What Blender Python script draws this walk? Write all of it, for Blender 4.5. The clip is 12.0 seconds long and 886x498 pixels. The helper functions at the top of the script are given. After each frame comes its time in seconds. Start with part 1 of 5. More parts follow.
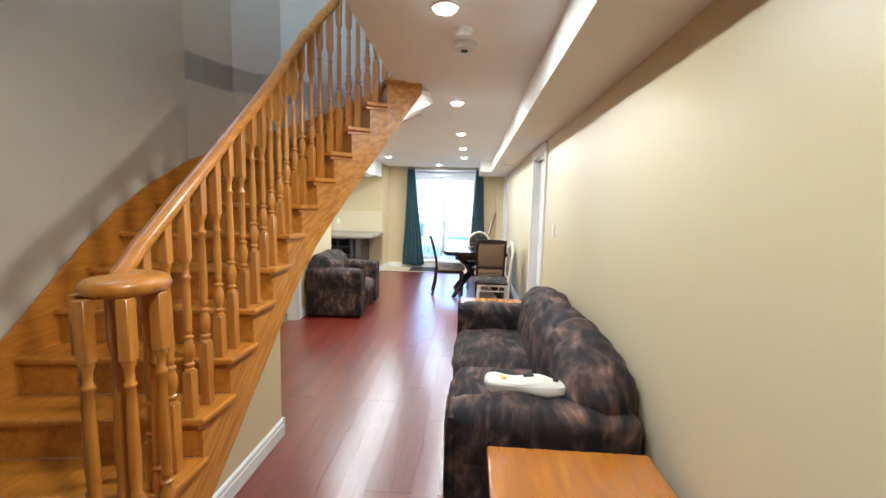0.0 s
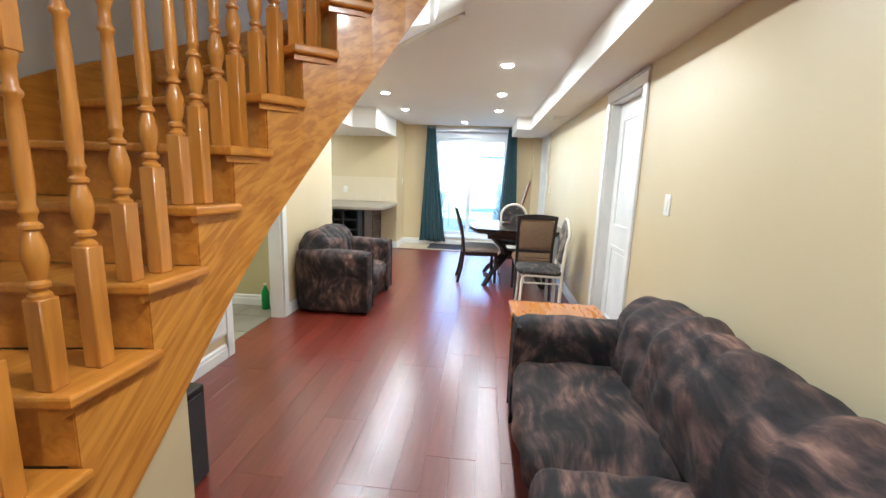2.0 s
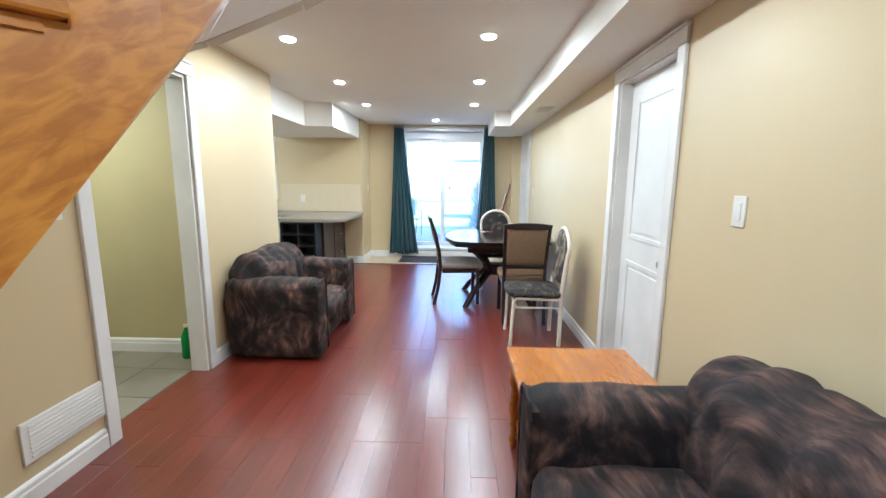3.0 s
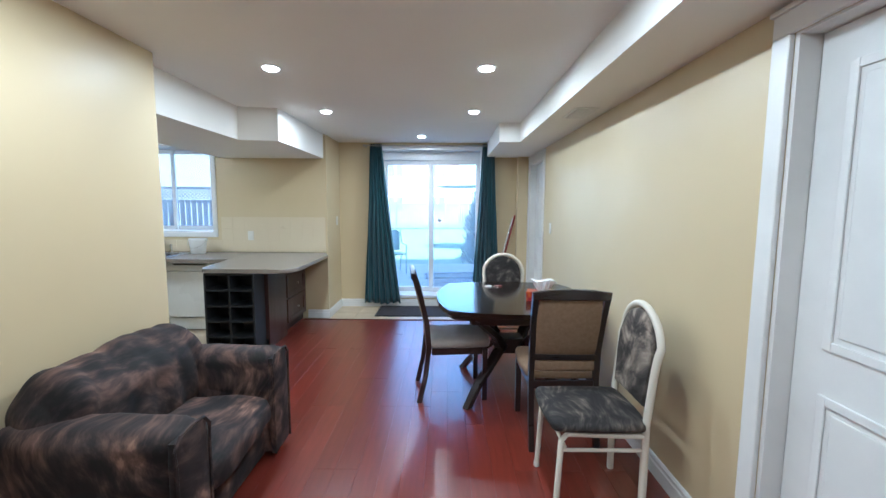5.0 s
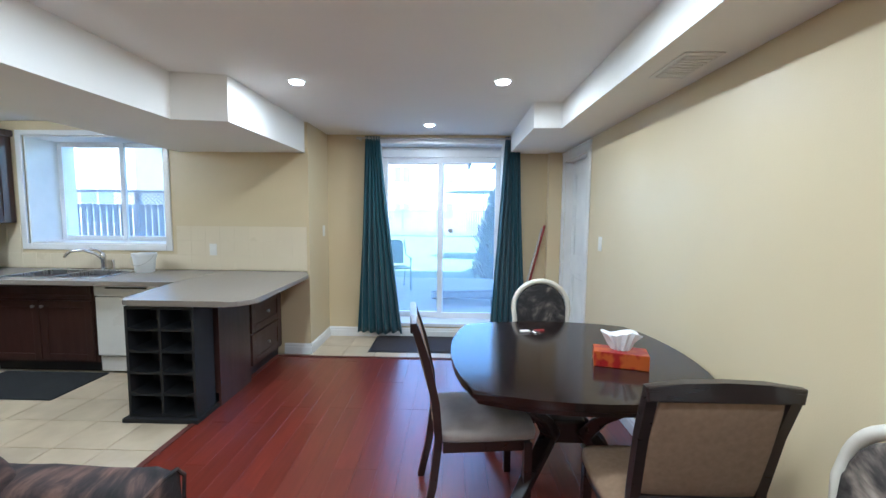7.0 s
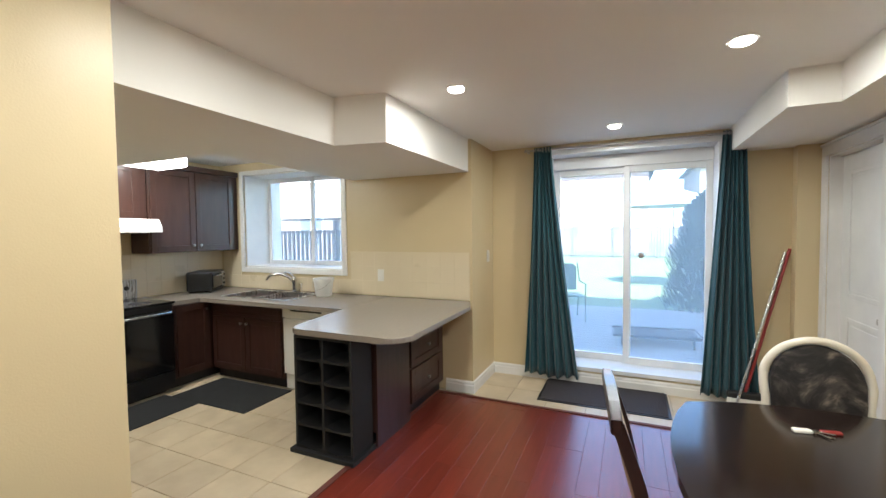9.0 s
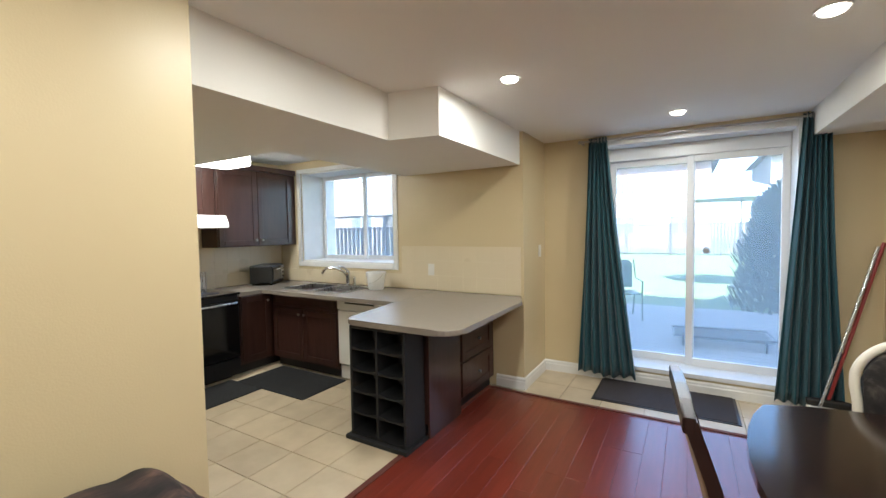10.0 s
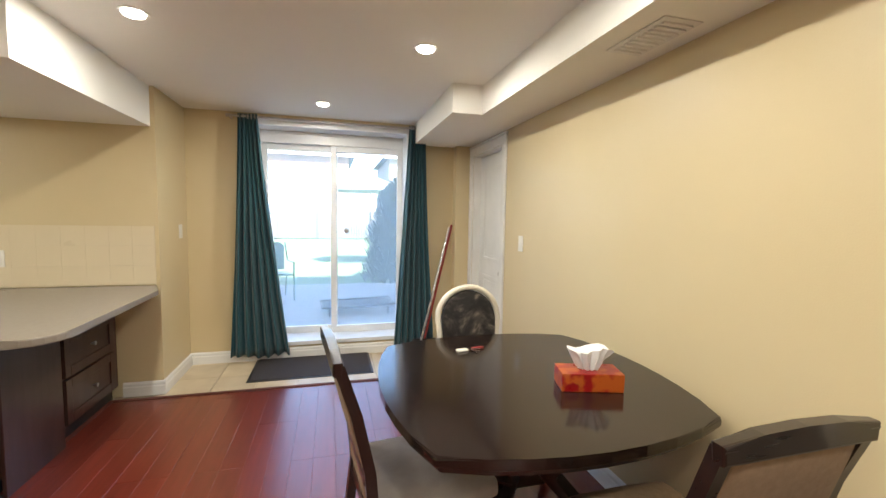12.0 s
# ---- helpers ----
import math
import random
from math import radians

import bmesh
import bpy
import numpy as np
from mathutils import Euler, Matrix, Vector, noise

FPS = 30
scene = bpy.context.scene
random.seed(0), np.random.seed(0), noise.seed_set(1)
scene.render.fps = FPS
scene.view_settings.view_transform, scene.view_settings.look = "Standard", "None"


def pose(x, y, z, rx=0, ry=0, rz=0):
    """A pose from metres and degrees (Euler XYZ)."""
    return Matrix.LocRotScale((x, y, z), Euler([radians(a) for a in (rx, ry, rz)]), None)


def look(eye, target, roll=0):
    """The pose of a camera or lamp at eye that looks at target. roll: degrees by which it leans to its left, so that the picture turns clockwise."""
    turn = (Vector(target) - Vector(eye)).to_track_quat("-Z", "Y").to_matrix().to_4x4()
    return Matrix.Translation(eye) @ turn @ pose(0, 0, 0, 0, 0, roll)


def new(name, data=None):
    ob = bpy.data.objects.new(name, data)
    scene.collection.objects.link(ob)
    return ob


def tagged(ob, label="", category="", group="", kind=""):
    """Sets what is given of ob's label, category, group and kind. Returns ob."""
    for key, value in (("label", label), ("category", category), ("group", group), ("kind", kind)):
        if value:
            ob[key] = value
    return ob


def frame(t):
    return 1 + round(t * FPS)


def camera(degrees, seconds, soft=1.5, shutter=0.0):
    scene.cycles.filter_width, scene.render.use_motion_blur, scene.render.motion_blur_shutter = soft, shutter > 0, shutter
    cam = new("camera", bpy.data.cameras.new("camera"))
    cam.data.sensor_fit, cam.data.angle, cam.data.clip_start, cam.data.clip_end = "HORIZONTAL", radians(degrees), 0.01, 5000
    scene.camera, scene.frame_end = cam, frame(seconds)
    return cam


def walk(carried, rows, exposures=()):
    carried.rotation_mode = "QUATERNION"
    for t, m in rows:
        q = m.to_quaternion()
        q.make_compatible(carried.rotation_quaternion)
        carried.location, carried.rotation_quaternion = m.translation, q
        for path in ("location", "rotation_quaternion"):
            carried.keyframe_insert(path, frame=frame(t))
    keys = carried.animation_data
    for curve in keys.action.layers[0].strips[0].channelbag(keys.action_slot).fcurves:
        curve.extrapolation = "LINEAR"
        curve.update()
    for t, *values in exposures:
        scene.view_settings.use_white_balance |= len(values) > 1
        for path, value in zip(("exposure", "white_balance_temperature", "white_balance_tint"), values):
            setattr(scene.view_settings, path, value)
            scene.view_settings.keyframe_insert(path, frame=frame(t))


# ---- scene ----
cam = camera(94.0, 12.0)
PATH = [
    (0, (-0.212, 1.78, 1.467), (-0.338, 3.765, 1.257), 1.3),
    (0.5, (-0.303, 2.03, 1.452), (-0.447, 4.007, 1.203), 0.9),
    (1, (-0.391, 2.32, 1.448), (-0.561, 4.293, 1.174), 1.8),
    (1.5, (-0.408, 2.713, 1.375), (-0.619, 4.675, 1.05), 2.3),
    (2, (-0.484, 3.109, 1.383), (-0.674, 5.069, 1.032), 2.0),
    (2.5, (-0.558, 3.506, 1.395), (-0.644, 5.473, 1.048), 1.5),
    (3, (-0.542, 3.938, 1.366), (-0.611, 5.91, 1.043), 0.5),
    (3.2, (-0.548, 4.078, 1.38), (-0.626, 6.052, 1.071), 0.7),
    (5, (-0.604, 5.469, 1.454), (-0.618, 7.458, 1.249), 0.3),
    (5.5, (-0.672, 5.779, 1.468), (-0.702, 7.77, 1.281), 0.2),
    (6, (-0.669, 6.067, 1.431), (-0.709, 8.06, 1.26), 0.6),
    (6.5, (-0.668, 6.336, 1.451), (-0.71, 8.328, 1.274), 0.6),
    (8.5, (-0.732, 7.163, 1.474), (-1.136, 9.118, 1.353), 0.5),
    (9, (-0.81, 7.178, 1.495), (-1.63, 9.0, 1.415), -0.7),
    (9.5, (-0.859, 7.169, 1.493), (-1.914, 8.866, 1.409), -0.9),
    (10, (-0.845, 7.167, 1.468), (-1.865, 8.885, 1.378), -0.9),
    (10.5, (-0.789, 7.214, 1.476), (-1.522, 9.071, 1.359), -0.7),
    (11, (-0.744, 7.227, 1.505), (-1.043, 9.199, 1.358), -0.2),
    (11.5, (-0.822, 7.202, 1.459), (-0.71, 9.192, 1.302), 0.0),
    (12, (-0.855, 7.15, 1.416), (-0.334, 9.074, 1.26), 1.0),
]
walk(cam, [(t, look(eye, target, roll)) for t, eye, target, roll in PATH],
     [(0.0, 3.55, 5100, 4), (2.5, 3.4, 4950, 4), (5.0, 2.85, 4550, 4), (6.5, 2.85, 4550, 5), (8.5, 2.95, 5150, 6), (9.5, 2.7, 5700, 7), (10.5, 2.8, 5350, 6), (12.0, 2.95, 5950, 8)])

# ---- world, sun, exposure ----
world = bpy.data.worlds.new("world")
scene.world = world
world.use_nodes = True
wn = world.node_tree
sky = wn.nodes.new("ShaderNodeTexSky")
sky.sky_type, sky.sun_disc = "NISHITA", False
sky.sun_elevation, sky.sun_rotation = radians(48), radians(165)
wn.links.new(sky.outputs[0], wn.nodes["Background"].inputs[0])
wn.nodes["Background"].inputs[1].default_value = 0.15
sun = new("sun", bpy.data.lights.new("sun", "SUN"))
sun.data.energy, sun.data.angle, sun.data.color = 4.5, radians(0.5), (1.0, 0.95, 0.88)
sun.matrix_world = look((0, -6, 12), (-1.6, 0, 5.2))


def lamp(x, y, z, size, power, colour, dx=0.0):
    d = bpy.data.lights.new("lamp", "AREA")
    d.shape, d.size, d.energy, d.color = "DISK", size, power, colour
    ob = new("lamp", d)
    ob.matrix_world = pose(x, y, z)
    return ob


CEIL = 2.34
WARM = (1.0, 0.90, 0.74)
# the last one is never in view, added to carry on the row
DOWNLIGHTS = [(-0.35, 3.71), (-0.35, 5.41), (-0.35, 6.93), (-0.35, 8.22), (-0.35, 9.45),
              (-1.74, 6.97), (-1.74, 8.23), (-1.74, 9.46), (-0.92, 10.82), (-0.35, 2.2)]
for x, y in DOWNLIGHTS:
    lamp(x, y, CEIL - 0.022, 0.09, 2.05, WARM)
lamp(-4.62, 9.35, 2.09, 0.3, 2.1, (1.0, 0.9, 0.75))
lamp(-3.3, 6.2, 2.25, 0.3, 3.2, (1.0, 0.88, 0.66))

# ---- materials ----


def material(name, colour, rough=0.5, metal=0.0, second=None, scale=6.0, stretch=(1, 1, 1), amount=0.5, bump=0.0,
             bump_scale=60.0, vary=0.0, emission=0.0, coat=0.0, sheen=0.0, distortion=0.0, sharp=0.0, rough_var=0.08, tilt=0.0, coat_rough=0.12):
    m = bpy.data.materials.new(name)
    m.use_nodes = True
    nt = m.node_tree
    bs = nt.nodes["Principled BSDF"]
    bs.inputs["Roughness"].default_value, bs.inputs["Metallic"].default_value = rough, metal
    bs.inputs["Coat Weight"].default_value, bs.inputs["Coat Roughness"].default_value = coat, coat_rough
    bs.inputs["Sheen Weight"].default_value = sheen
    co = nt.nodes.new("ShaderNodeTexCoord")
    mp = nt.nodes.new("ShaderNodeMapping")
    mp.inputs["Scale"].default_value = stretch
    if tilt:
        mp.vector_type = "TEXTURE"
        mp.inputs["Scale"].default_value = [1 / q for q in stretch]
        mp.inputs["Rotation"].default_value = (radians(tilt), 0, 0)
    nt.links.new(co.outputs["Object"], mp.inputs["Vector"])
    n1 = nt.nodes.new("ShaderNodeTexNoise")
    n1.inputs["Scale"].default_value, n1.inputs["Detail"].default_value = scale, 5
    n1.inputs["Distortion"].default_value = distortion
    nt.links.new(mp.outputs[0], n1.inputs["Vector"])
    if vary:
        info = nt.nodes.new("ShaderNodeObjectInfo")
        add = nt.nodes.new("ShaderNodeVectorMath")
        add.operation = "MULTIPLY_ADD"
        comb = nt.nodes.new("ShaderNodeCombineXYZ")
        for i in range(3):
            nt.links.new(info.outputs["Random"], comb.inputs[i])
        add.inputs[1].default_value = (37, 53, 71)
        nt.links.new(comb.outputs[0], add.inputs[0])
        nt.links.new(mp.outputs[0], add.inputs[2])
        nt.links.new(add.outputs[0], n1.inputs["Vector"])
    ramp = nt.nodes.new("ShaderNodeMapRange")
    ramp.inputs["From Min"].default_value, ramp.inputs["From Max"].default_value = 0.3 + sharp, 0.7 - sharp
    nt.links.new(n1.outputs["Fac"], ramp.inputs["Value"])
    mix = nt.nodes.new("ShaderNodeMix")
    mix.data_type = "RGBA"
    second = second or tuple(c * 0.86 for c in colour)
    mix.inputs["A"].default_value, mix.inputs["B"].default_value = (*colour, 1), (*[a + (b - a) * amount * 2 if amount < 0.5 else b for a, b in zip(colour, second)], 1)
    nt.links.new(ramp.outputs[0], mix.inputs["Factor"])
    out = mix.outputs["Result"]
    if vary:
        hsv = nt.nodes.new("ShaderNodeHueSaturation")
        r2 = nt.nodes.new("ShaderNodeMapRange")
        r2.inputs["To Min"].default_value, r2.inputs["To Max"].default_value = 1 - vary, 1 + vary
        nt.links.new(info.outputs["Random"], r2.inputs["Value"])
        nt.links.new(r2.outputs[0], hsv.inputs["Value"])
        nt.links.new(out, hsv.inputs["Color"])
        out = hsv.outputs[0]
    nt.links.new(out, bs.inputs["Base Color"])
    rr = nt.nodes.new("ShaderNodeMapRange")
    rr.inputs["To Min"].default_value, rr.inputs["To Max"].default_value = max(rough - rough_var, 0.02), min(rough + rough_var, 1)
    nt.links.new(n1.outputs["Fac"], rr.inputs["Value"])
    nt.links.new(rr.outputs[0], bs.inputs["Roughness"])
    if bump:
        n2 = nt.nodes.new("ShaderNodeTexNoise")
        n2.inputs["Scale"].default_value, n2.inputs["Detail"].default_value = bump_scale, 3
        nt.links.new(mp.outputs[0], n2.inputs["Vector"])
        b = nt.nodes.new("ShaderNodeBump")
        b.inputs["Strength"].default_value, b.inputs["Distance"].default_value = bump, 0.01
        nt.links.new(n2.outputs["Fac"], b.inputs["Height"])
        nt.links.new(b.outputs[0], bs.inputs["Normal"])
    if emission:
        bs.inputs["Emission Color"].default_value, bs.inputs["Emission Strength"].default_value = (*colour, 1), emission
    return m


def fabric_pattern(name, colours, scale, warp):
    """Velour with feathery strokes of several colours."""
    m = bpy.data.materials.new(name)
    m.use_nodes = True
    nt = m.node_tree
    bs = nt.nodes["Principled BSDF"]
    bs.inputs["Roughness"].default_value = 0.85
    bs.inputs["Sheen Weight"].default_value, bs.inputs["Sheen Roughness"].default_value = 0.0, 0.4
    co = nt.nodes.new("ShaderNodeTexCoord")
    big = nt.nodes.new("ShaderNodeTexNoise")
    big.inputs["Scale"].default_value, big.inputs["Detail"].default_value = scale * 0.45, 1
    nt.links.new(co.outputs["Object"], big.inputs["Vector"])
    ma = nt.nodes.new("ShaderNodeVectorMath")
    ma.operation = "MULTIPLY_ADD"
    ma.inputs[1].default_value = (warp, warp, warp)
    nt.links.new(big.outputs["Color"], ma.inputs[0])
    nt.links.new(co.outputs["Object"], ma.inputs[2])
    mp = nt.nodes.new("ShaderNodeMapping")
    mp.inputs["Scale"].default_value, mp.inputs["Rotation"].default_value = (1.0, 5.0, 2.4), (0.5, 0.4, 0.7)
    nt.links.new(ma.outputs[0], mp.inputs["Vector"])
    st = nt.nodes.new("ShaderNodeTexNoise")
    st.inputs["Scale"].default_value, st.inputs["Detail"].default_value, st.inputs["Roughness"].default_value = scale, 4, 0.62
    nt.links.new(mp.outputs[0], st.inputs["Vector"])
    # broad patches decide where the light strokes gather
    patch = nt.nodes.new("ShaderNodeTexNoise")
    patch.inputs["Scale"].default_value, patch.inputs["Detail"].default_value = scale * 1.3, 2
    nt.links.new(ma.outputs[0], patch.inputs["Vector"])
    both = nt.nodes.new("ShaderNodeMath")
    both.operation = "MULTIPLY_ADD"
    both.inputs[1].default_value = 0.75
    nt.links.new(patch.outputs["Fac"], both.inputs[0])
    half = nt.nodes.new("ShaderNodeMath")
    half.operation = "MULTIPLY"
    half.inputs[1].default_value = 0.75
    nt.links.new(st.outputs["Fac"], half.inputs[0])
    nt.links.new(half.outputs[0], both.inputs[2])
    cr = nt.nodes.new("ShaderNodeValToRGB")
    e = cr.color_ramp.elements
    e[0].position, e[0].color = 0.60, (*colours[0], 1)
    e[1].position, e[1].color = 1.0, (*colours[-1], 1)
    for i, c in enumerate(colours[1:-1]):
        x = e.new(0.60 + 0.40 * (i + 1) / (len(colours) - 1))
        x.color = (*c, 1)
    nt.links.new(both.outputs[0], cr.inputs[0])
    nt.links.new(cr.outputs[0], bs.inputs["Base Color"])
    b = nt.nodes.new("ShaderNodeBump")
    b.inputs["Strength"].default_value, b.inputs["Distance"].default_value = 0.35, 0.01
    nt.links.new(st.outputs["Fac"], b.inputs["Height"])
    nt.links.new(b.outputs[0], bs.inputs["Normal"])
    return m


def glass_material(name, haze=0.0):
    """Window glass, with an optional milky share that stands in for glare and haze."""
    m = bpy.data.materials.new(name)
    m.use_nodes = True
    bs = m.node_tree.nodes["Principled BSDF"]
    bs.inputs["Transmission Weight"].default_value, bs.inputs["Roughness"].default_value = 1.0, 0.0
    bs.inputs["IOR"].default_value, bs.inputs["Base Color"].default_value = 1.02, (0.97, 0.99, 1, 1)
    if haze:
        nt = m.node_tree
        veil = nt.nodes.new("ShaderNodeBsdfTranslucent")
        veil.inputs["Color"].default_value = (0.98, 0.98, 0.96, 1)
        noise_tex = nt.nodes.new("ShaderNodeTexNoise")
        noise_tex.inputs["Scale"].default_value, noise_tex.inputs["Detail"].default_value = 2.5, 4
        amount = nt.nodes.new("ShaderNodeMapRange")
        amount.inputs["To Min"].default_value, amount.inputs["To Max"].default_value = haze * 0.7, haze * 1.3
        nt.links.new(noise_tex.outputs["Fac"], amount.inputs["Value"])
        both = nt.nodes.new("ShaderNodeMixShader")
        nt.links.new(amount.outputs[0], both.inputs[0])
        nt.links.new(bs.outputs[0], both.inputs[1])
        nt.links.new(veil.outputs[0], both.inputs[2])
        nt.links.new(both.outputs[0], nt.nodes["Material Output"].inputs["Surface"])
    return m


PAINT = material("beige wall paint", (0.61, 0.505, 0.305), 0.42, second=(0.58, 0.475, 0.28), scale=1.3, bump=0.06, bump_scale=160)
OLIVE = material("olive wall paint", (0.50, 0.44, 0.24), 0.6, scale=1.3, bump=0.05, bump_scale=160)
STAIRWALL = material("grey stairwell paint", (0.63, 0.56, 0.43), 0.6, scale=1.1, bump=0.06, bump_scale=160)
WHITE = material("white ceiling paint", (0.86, 0.84, 0.79), 0.75, second=(0.83, 0.81, 0.76), scale=0.9, bump=0.12, bump_scale=220)
TRIM = material("white trim paint", (0.80, 0.79, 0.76), 0.32, scale=3, bump=0.03)
DOORW = material("white door paint", (0.80, 0.80, 0.78), 0.38, scale=3, bump=0.03, bump_scale=90)
CHERRY = material("cherry laminate", (0.165, 0.026, 0.014), 0.30, second=(0.125, 0.019, 0.010), scale=5, stretch=(9, 0.7, 1), vary=0.12,
                  coat=0.6, coat_rough=0.25, rough_var=0.0)
TILE = material("beige floor tile", (0.60, 0.50, 0.345), 0.35, second=(0.50, 0.405, 0.27), scale=5, vary=0.07, bump=0.05, bump_scale=40)
GREYTILE = material("grey floor tile", (0.24, 0.215, 0.165), 0.4, scale=4, vary=0.08)
GROUT = material("grout", (0.47, 0.41, 0.31), 0.9, scale=30)
UNDER = material("dark joint", (0.10, 0.022, 0.012), 0.7, scale=10)
OAK = material("honey oak", (0.60, 0.25, 0.026), 0.33, second=(0.43, 0.155, 0.013), scale=4.5, stretch=(7, 1.1, 7), distortion=0.9, bump=0.06,
               bump_scale=30, coat=0.3, vary=0.06)
OAKV = material("honey oak turned", (0.58, 0.245, 0.03), 0.32, second=(0.42, 0.155, 0.015), scale=5, stretch=(8, 8, 0.9), bump=0.05, bump_scale=25, coat=0.3, vary=0.08)
STRING = material("oak stringer", (0.62, 0.275, 0.036), 0.36, second=(0.43, 0.16, 0.016), scale=4.2, stretch=(5, 0.75, 11.0), distortion=0.5, sharp=0.09, bump=0.05, coat=0.2, tilt=39.5)
PINE = material("honey pine tabletop", (0.47, 0.17, 0.012), 0.28, second=(0.33, 0.105, 0.007), scale=4, stretch=(6, 1, 6), distortion=0.8, coat=0.3)
VELOUR = fabric_pattern("patterned brown velour", [(0.007, 0.005, 0.005), (0.020, 0.0125, 0.0115), (0.060, 0.034, 0.027), (0.125, 0.070, 0.052), (0.25, 0.145, 0.095)], 4.6, 0.36)
LEAFY = fabric_pattern("grey leaf print", [(0.02, 0.016, 0.014), (0.06, 0.05, 0.042), (0.20, 0.165, 0.13), (0.40, 0.34, 0.27)], 6.5, 0.35)
LEAFDARK = fabric_pattern("dark leaf print", [(0.010, 0.008, 0.008), (0.018, 0.015, 0.014), (0.060, 0.049, 0.041), (0.20, 0.165, 0.125)], 8.5, 0.25)
ESPRESSO = material("espresso wood", (0.012, 0.008, 0.007), 0.3, second=(0.020, 0.011, 0.009), scale=5, stretch=(1, 6, 6), coat=0.4, bump=0.02)
TABLETOP = material("dark polished tabletop", (0.011, 0.0065, 0.0055), 0.13, second=(0.018, 0.010, 0.008), scale=3, stretch=(6, 1, 1), coat=0.08, rough_var=0.04)
TANFAB = material("tan chair fabric", (0.25, 0.165, 0.095), 0.9, second=(0.21, 0.135, 0.075), scale=50, bump=0.25, bump_scale=400, sheen=0.05)
GREYFAB = material("pale grey seat fabric", (0.36, 0.31, 0.27), 0.9, scale=20, bump=0.2, bump_scale=350, sheen=0.3)
CREAMTUBE = material("cream painted tube", (0.74, 0.69, 0.58), 0.32, scale=4)
CAB = material("dark cherry cabinet", (0.050, 0.022, 0.016), 0.34, second=(0.034, 0.014, 0.010), scale=4, stretch=(6, 6, 0.8), bump=0.03, coat=0.2)
BLACK = material("black laminate", (0.009, 0.009, 0.010), 0.38, scale=6)
RACK = material("matt black stained wood", (0.006, 0.006, 0.007), 0.7, second=(0.010, 0.010, 0.011), scale=5, stretch=(6, 6, 0.8))
BLACKG = material("black glass", (0.006, 0.006, 0.007), 0.08, scale=3)
COUNTER = material("grey speckled laminate", (0.25, 0.22, 0.185), 0.26, second=(0.232, 0.203, 0.17), scale=60, rough_var=0.01)
SPLASH = material("cream wall tile", (0.66, 0.57, 0.40), 0.3, second=(0.65, 0.56, 0.39), scale=3, vary=0.006)
APPL = material("white appliance enamel", (0.78, 0.77, 0.73), 0.28, scale=2)
STEEL = material("brushed steel", (0.55, 0.55, 0.54), 0.28, metal=1.0, scale=8, stretch=(1, 12, 1))
CHROME = material("chrome", (0.75, 0.75, 0.75), 0.12, metal=1.0)
NICKEL = material("satin nickel", (0.50, 0.48, 0.44), 0.3, metal=1.0)
TEAL = material("teal curtain cloth", (0.006, 0.070, 0.092), 0.85, second=(0.004, 0.050, 0.067), scale=7, stretch=(4, 4, 0.4), bump=0.15, bump_scale=300, sheen=0.2)
VINYL = material("white vinyl frame", (0.80, 0.81, 0.82), 0.35, scale=3)
# both panes carry milky glare in their shader, slightly more at the patio
GLASS = glass_material("window glass", 0.13)
HAZY = glass_material("hazy patio glass", 0.16)
GLOW = material("lit lamp lens", (1.0, 0.90, 0.72), 0.5, emission=3.2)
KGLOW = material("lit kitchen diffuser", (1.0, 0.93, 0.80), 0.5, emission=2.2)
PLATE = material("white switch plastic", (0.80, 0.78, 0.72), 0.35)
MAT = material("charcoal door mat", (0.040, 0.034, 0.036), 0.95, scale=60, bump=0.6, bump_scale=300)
DARKMAT = material("black kitchen mat", (0.012, 0.012, 0.012), 0.8, scale=30, bump=0.3, bump_scale=200)
RED = material("red painted handle", (0.24, 0.022, 0.018), 0.4)
CARTON = material("red printed carton", (0.26, 0.005, 0.006), 0.3, second=(0.40, 0.085, 0.010), scale=16, sharp=0.15, amount=1.0)
TISSUE = material("white tissue paper", (0.82, 0.82, 0.82), 0.9)
PILLOWC = material("cream pillow cotton", (0.74, 0.70, 0.60), 0.9, scale=8, bump=0.1, bump_scale=300)
INK = material("dark printed ink", (0.02, 0.02, 0.025), 0.8)
YELLOW = material("yellow print", (0.75, 0.50, 0.03), 0.7)
GREENGL = material("green bottle plastic", (0.02, 0.26, 0.05), 0.15)
BUCKET = material("white plastic tub", (0.78, 0.78, 0.75), 0.35)
DECK = material("weathered deck board", (0.30, 0.28, 0.26), 0.8, second=(0.21, 0.20, 0.19), scale=6, stretch=(0.6, 8, 1), vary=0.12, bump=0.2)
GRASS = material("lawn grass", (0.13, 0.18, 0.06), 0.9, second=(0.09, 0.13, 0.045), scale=2, bump=0.8, bump_scale=40)
LEAF = material("cedar foliage", (0.04, 0.085, 0.035), 0.8, second=(0.025, 0.06, 0.025), scale=9, vary=0.2)
BARK = material("bark", (0.12, 0.08, 0.05), 0.9, scale=20, bump=0.5)
FENCEW = material("grey fence wood", (0.12, 0.11, 0.105), 0.85, second=(0.08, 0.075, 0.07), scale=6, stretch=(6, 6, 0.7), vary=0.15, bump=0.2)
STONE = material("pale stone wall", (0.42, 0.36, 0.30), 0.9, second=(0.30, 0.25, 0.21), scale=4, bump=0.5, bump_scale=10)
BRICK = material("brown brick wall", (0.28, 0.17, 0.13), 0.9, second=(0.36, 0.25, 0.20), scale=5, bump=0.3)
ROOF = material("dark shingle", (0.07, 0.065, 0.06), 0.9, scale=10, bump=0.4)
GREENMET = material("green patio chair paint", (0.05, 0.15, 0.07), 0.4)
HOUSEPANE = material("far window glass", (0.16, 0.19, 0.22), 0.15)
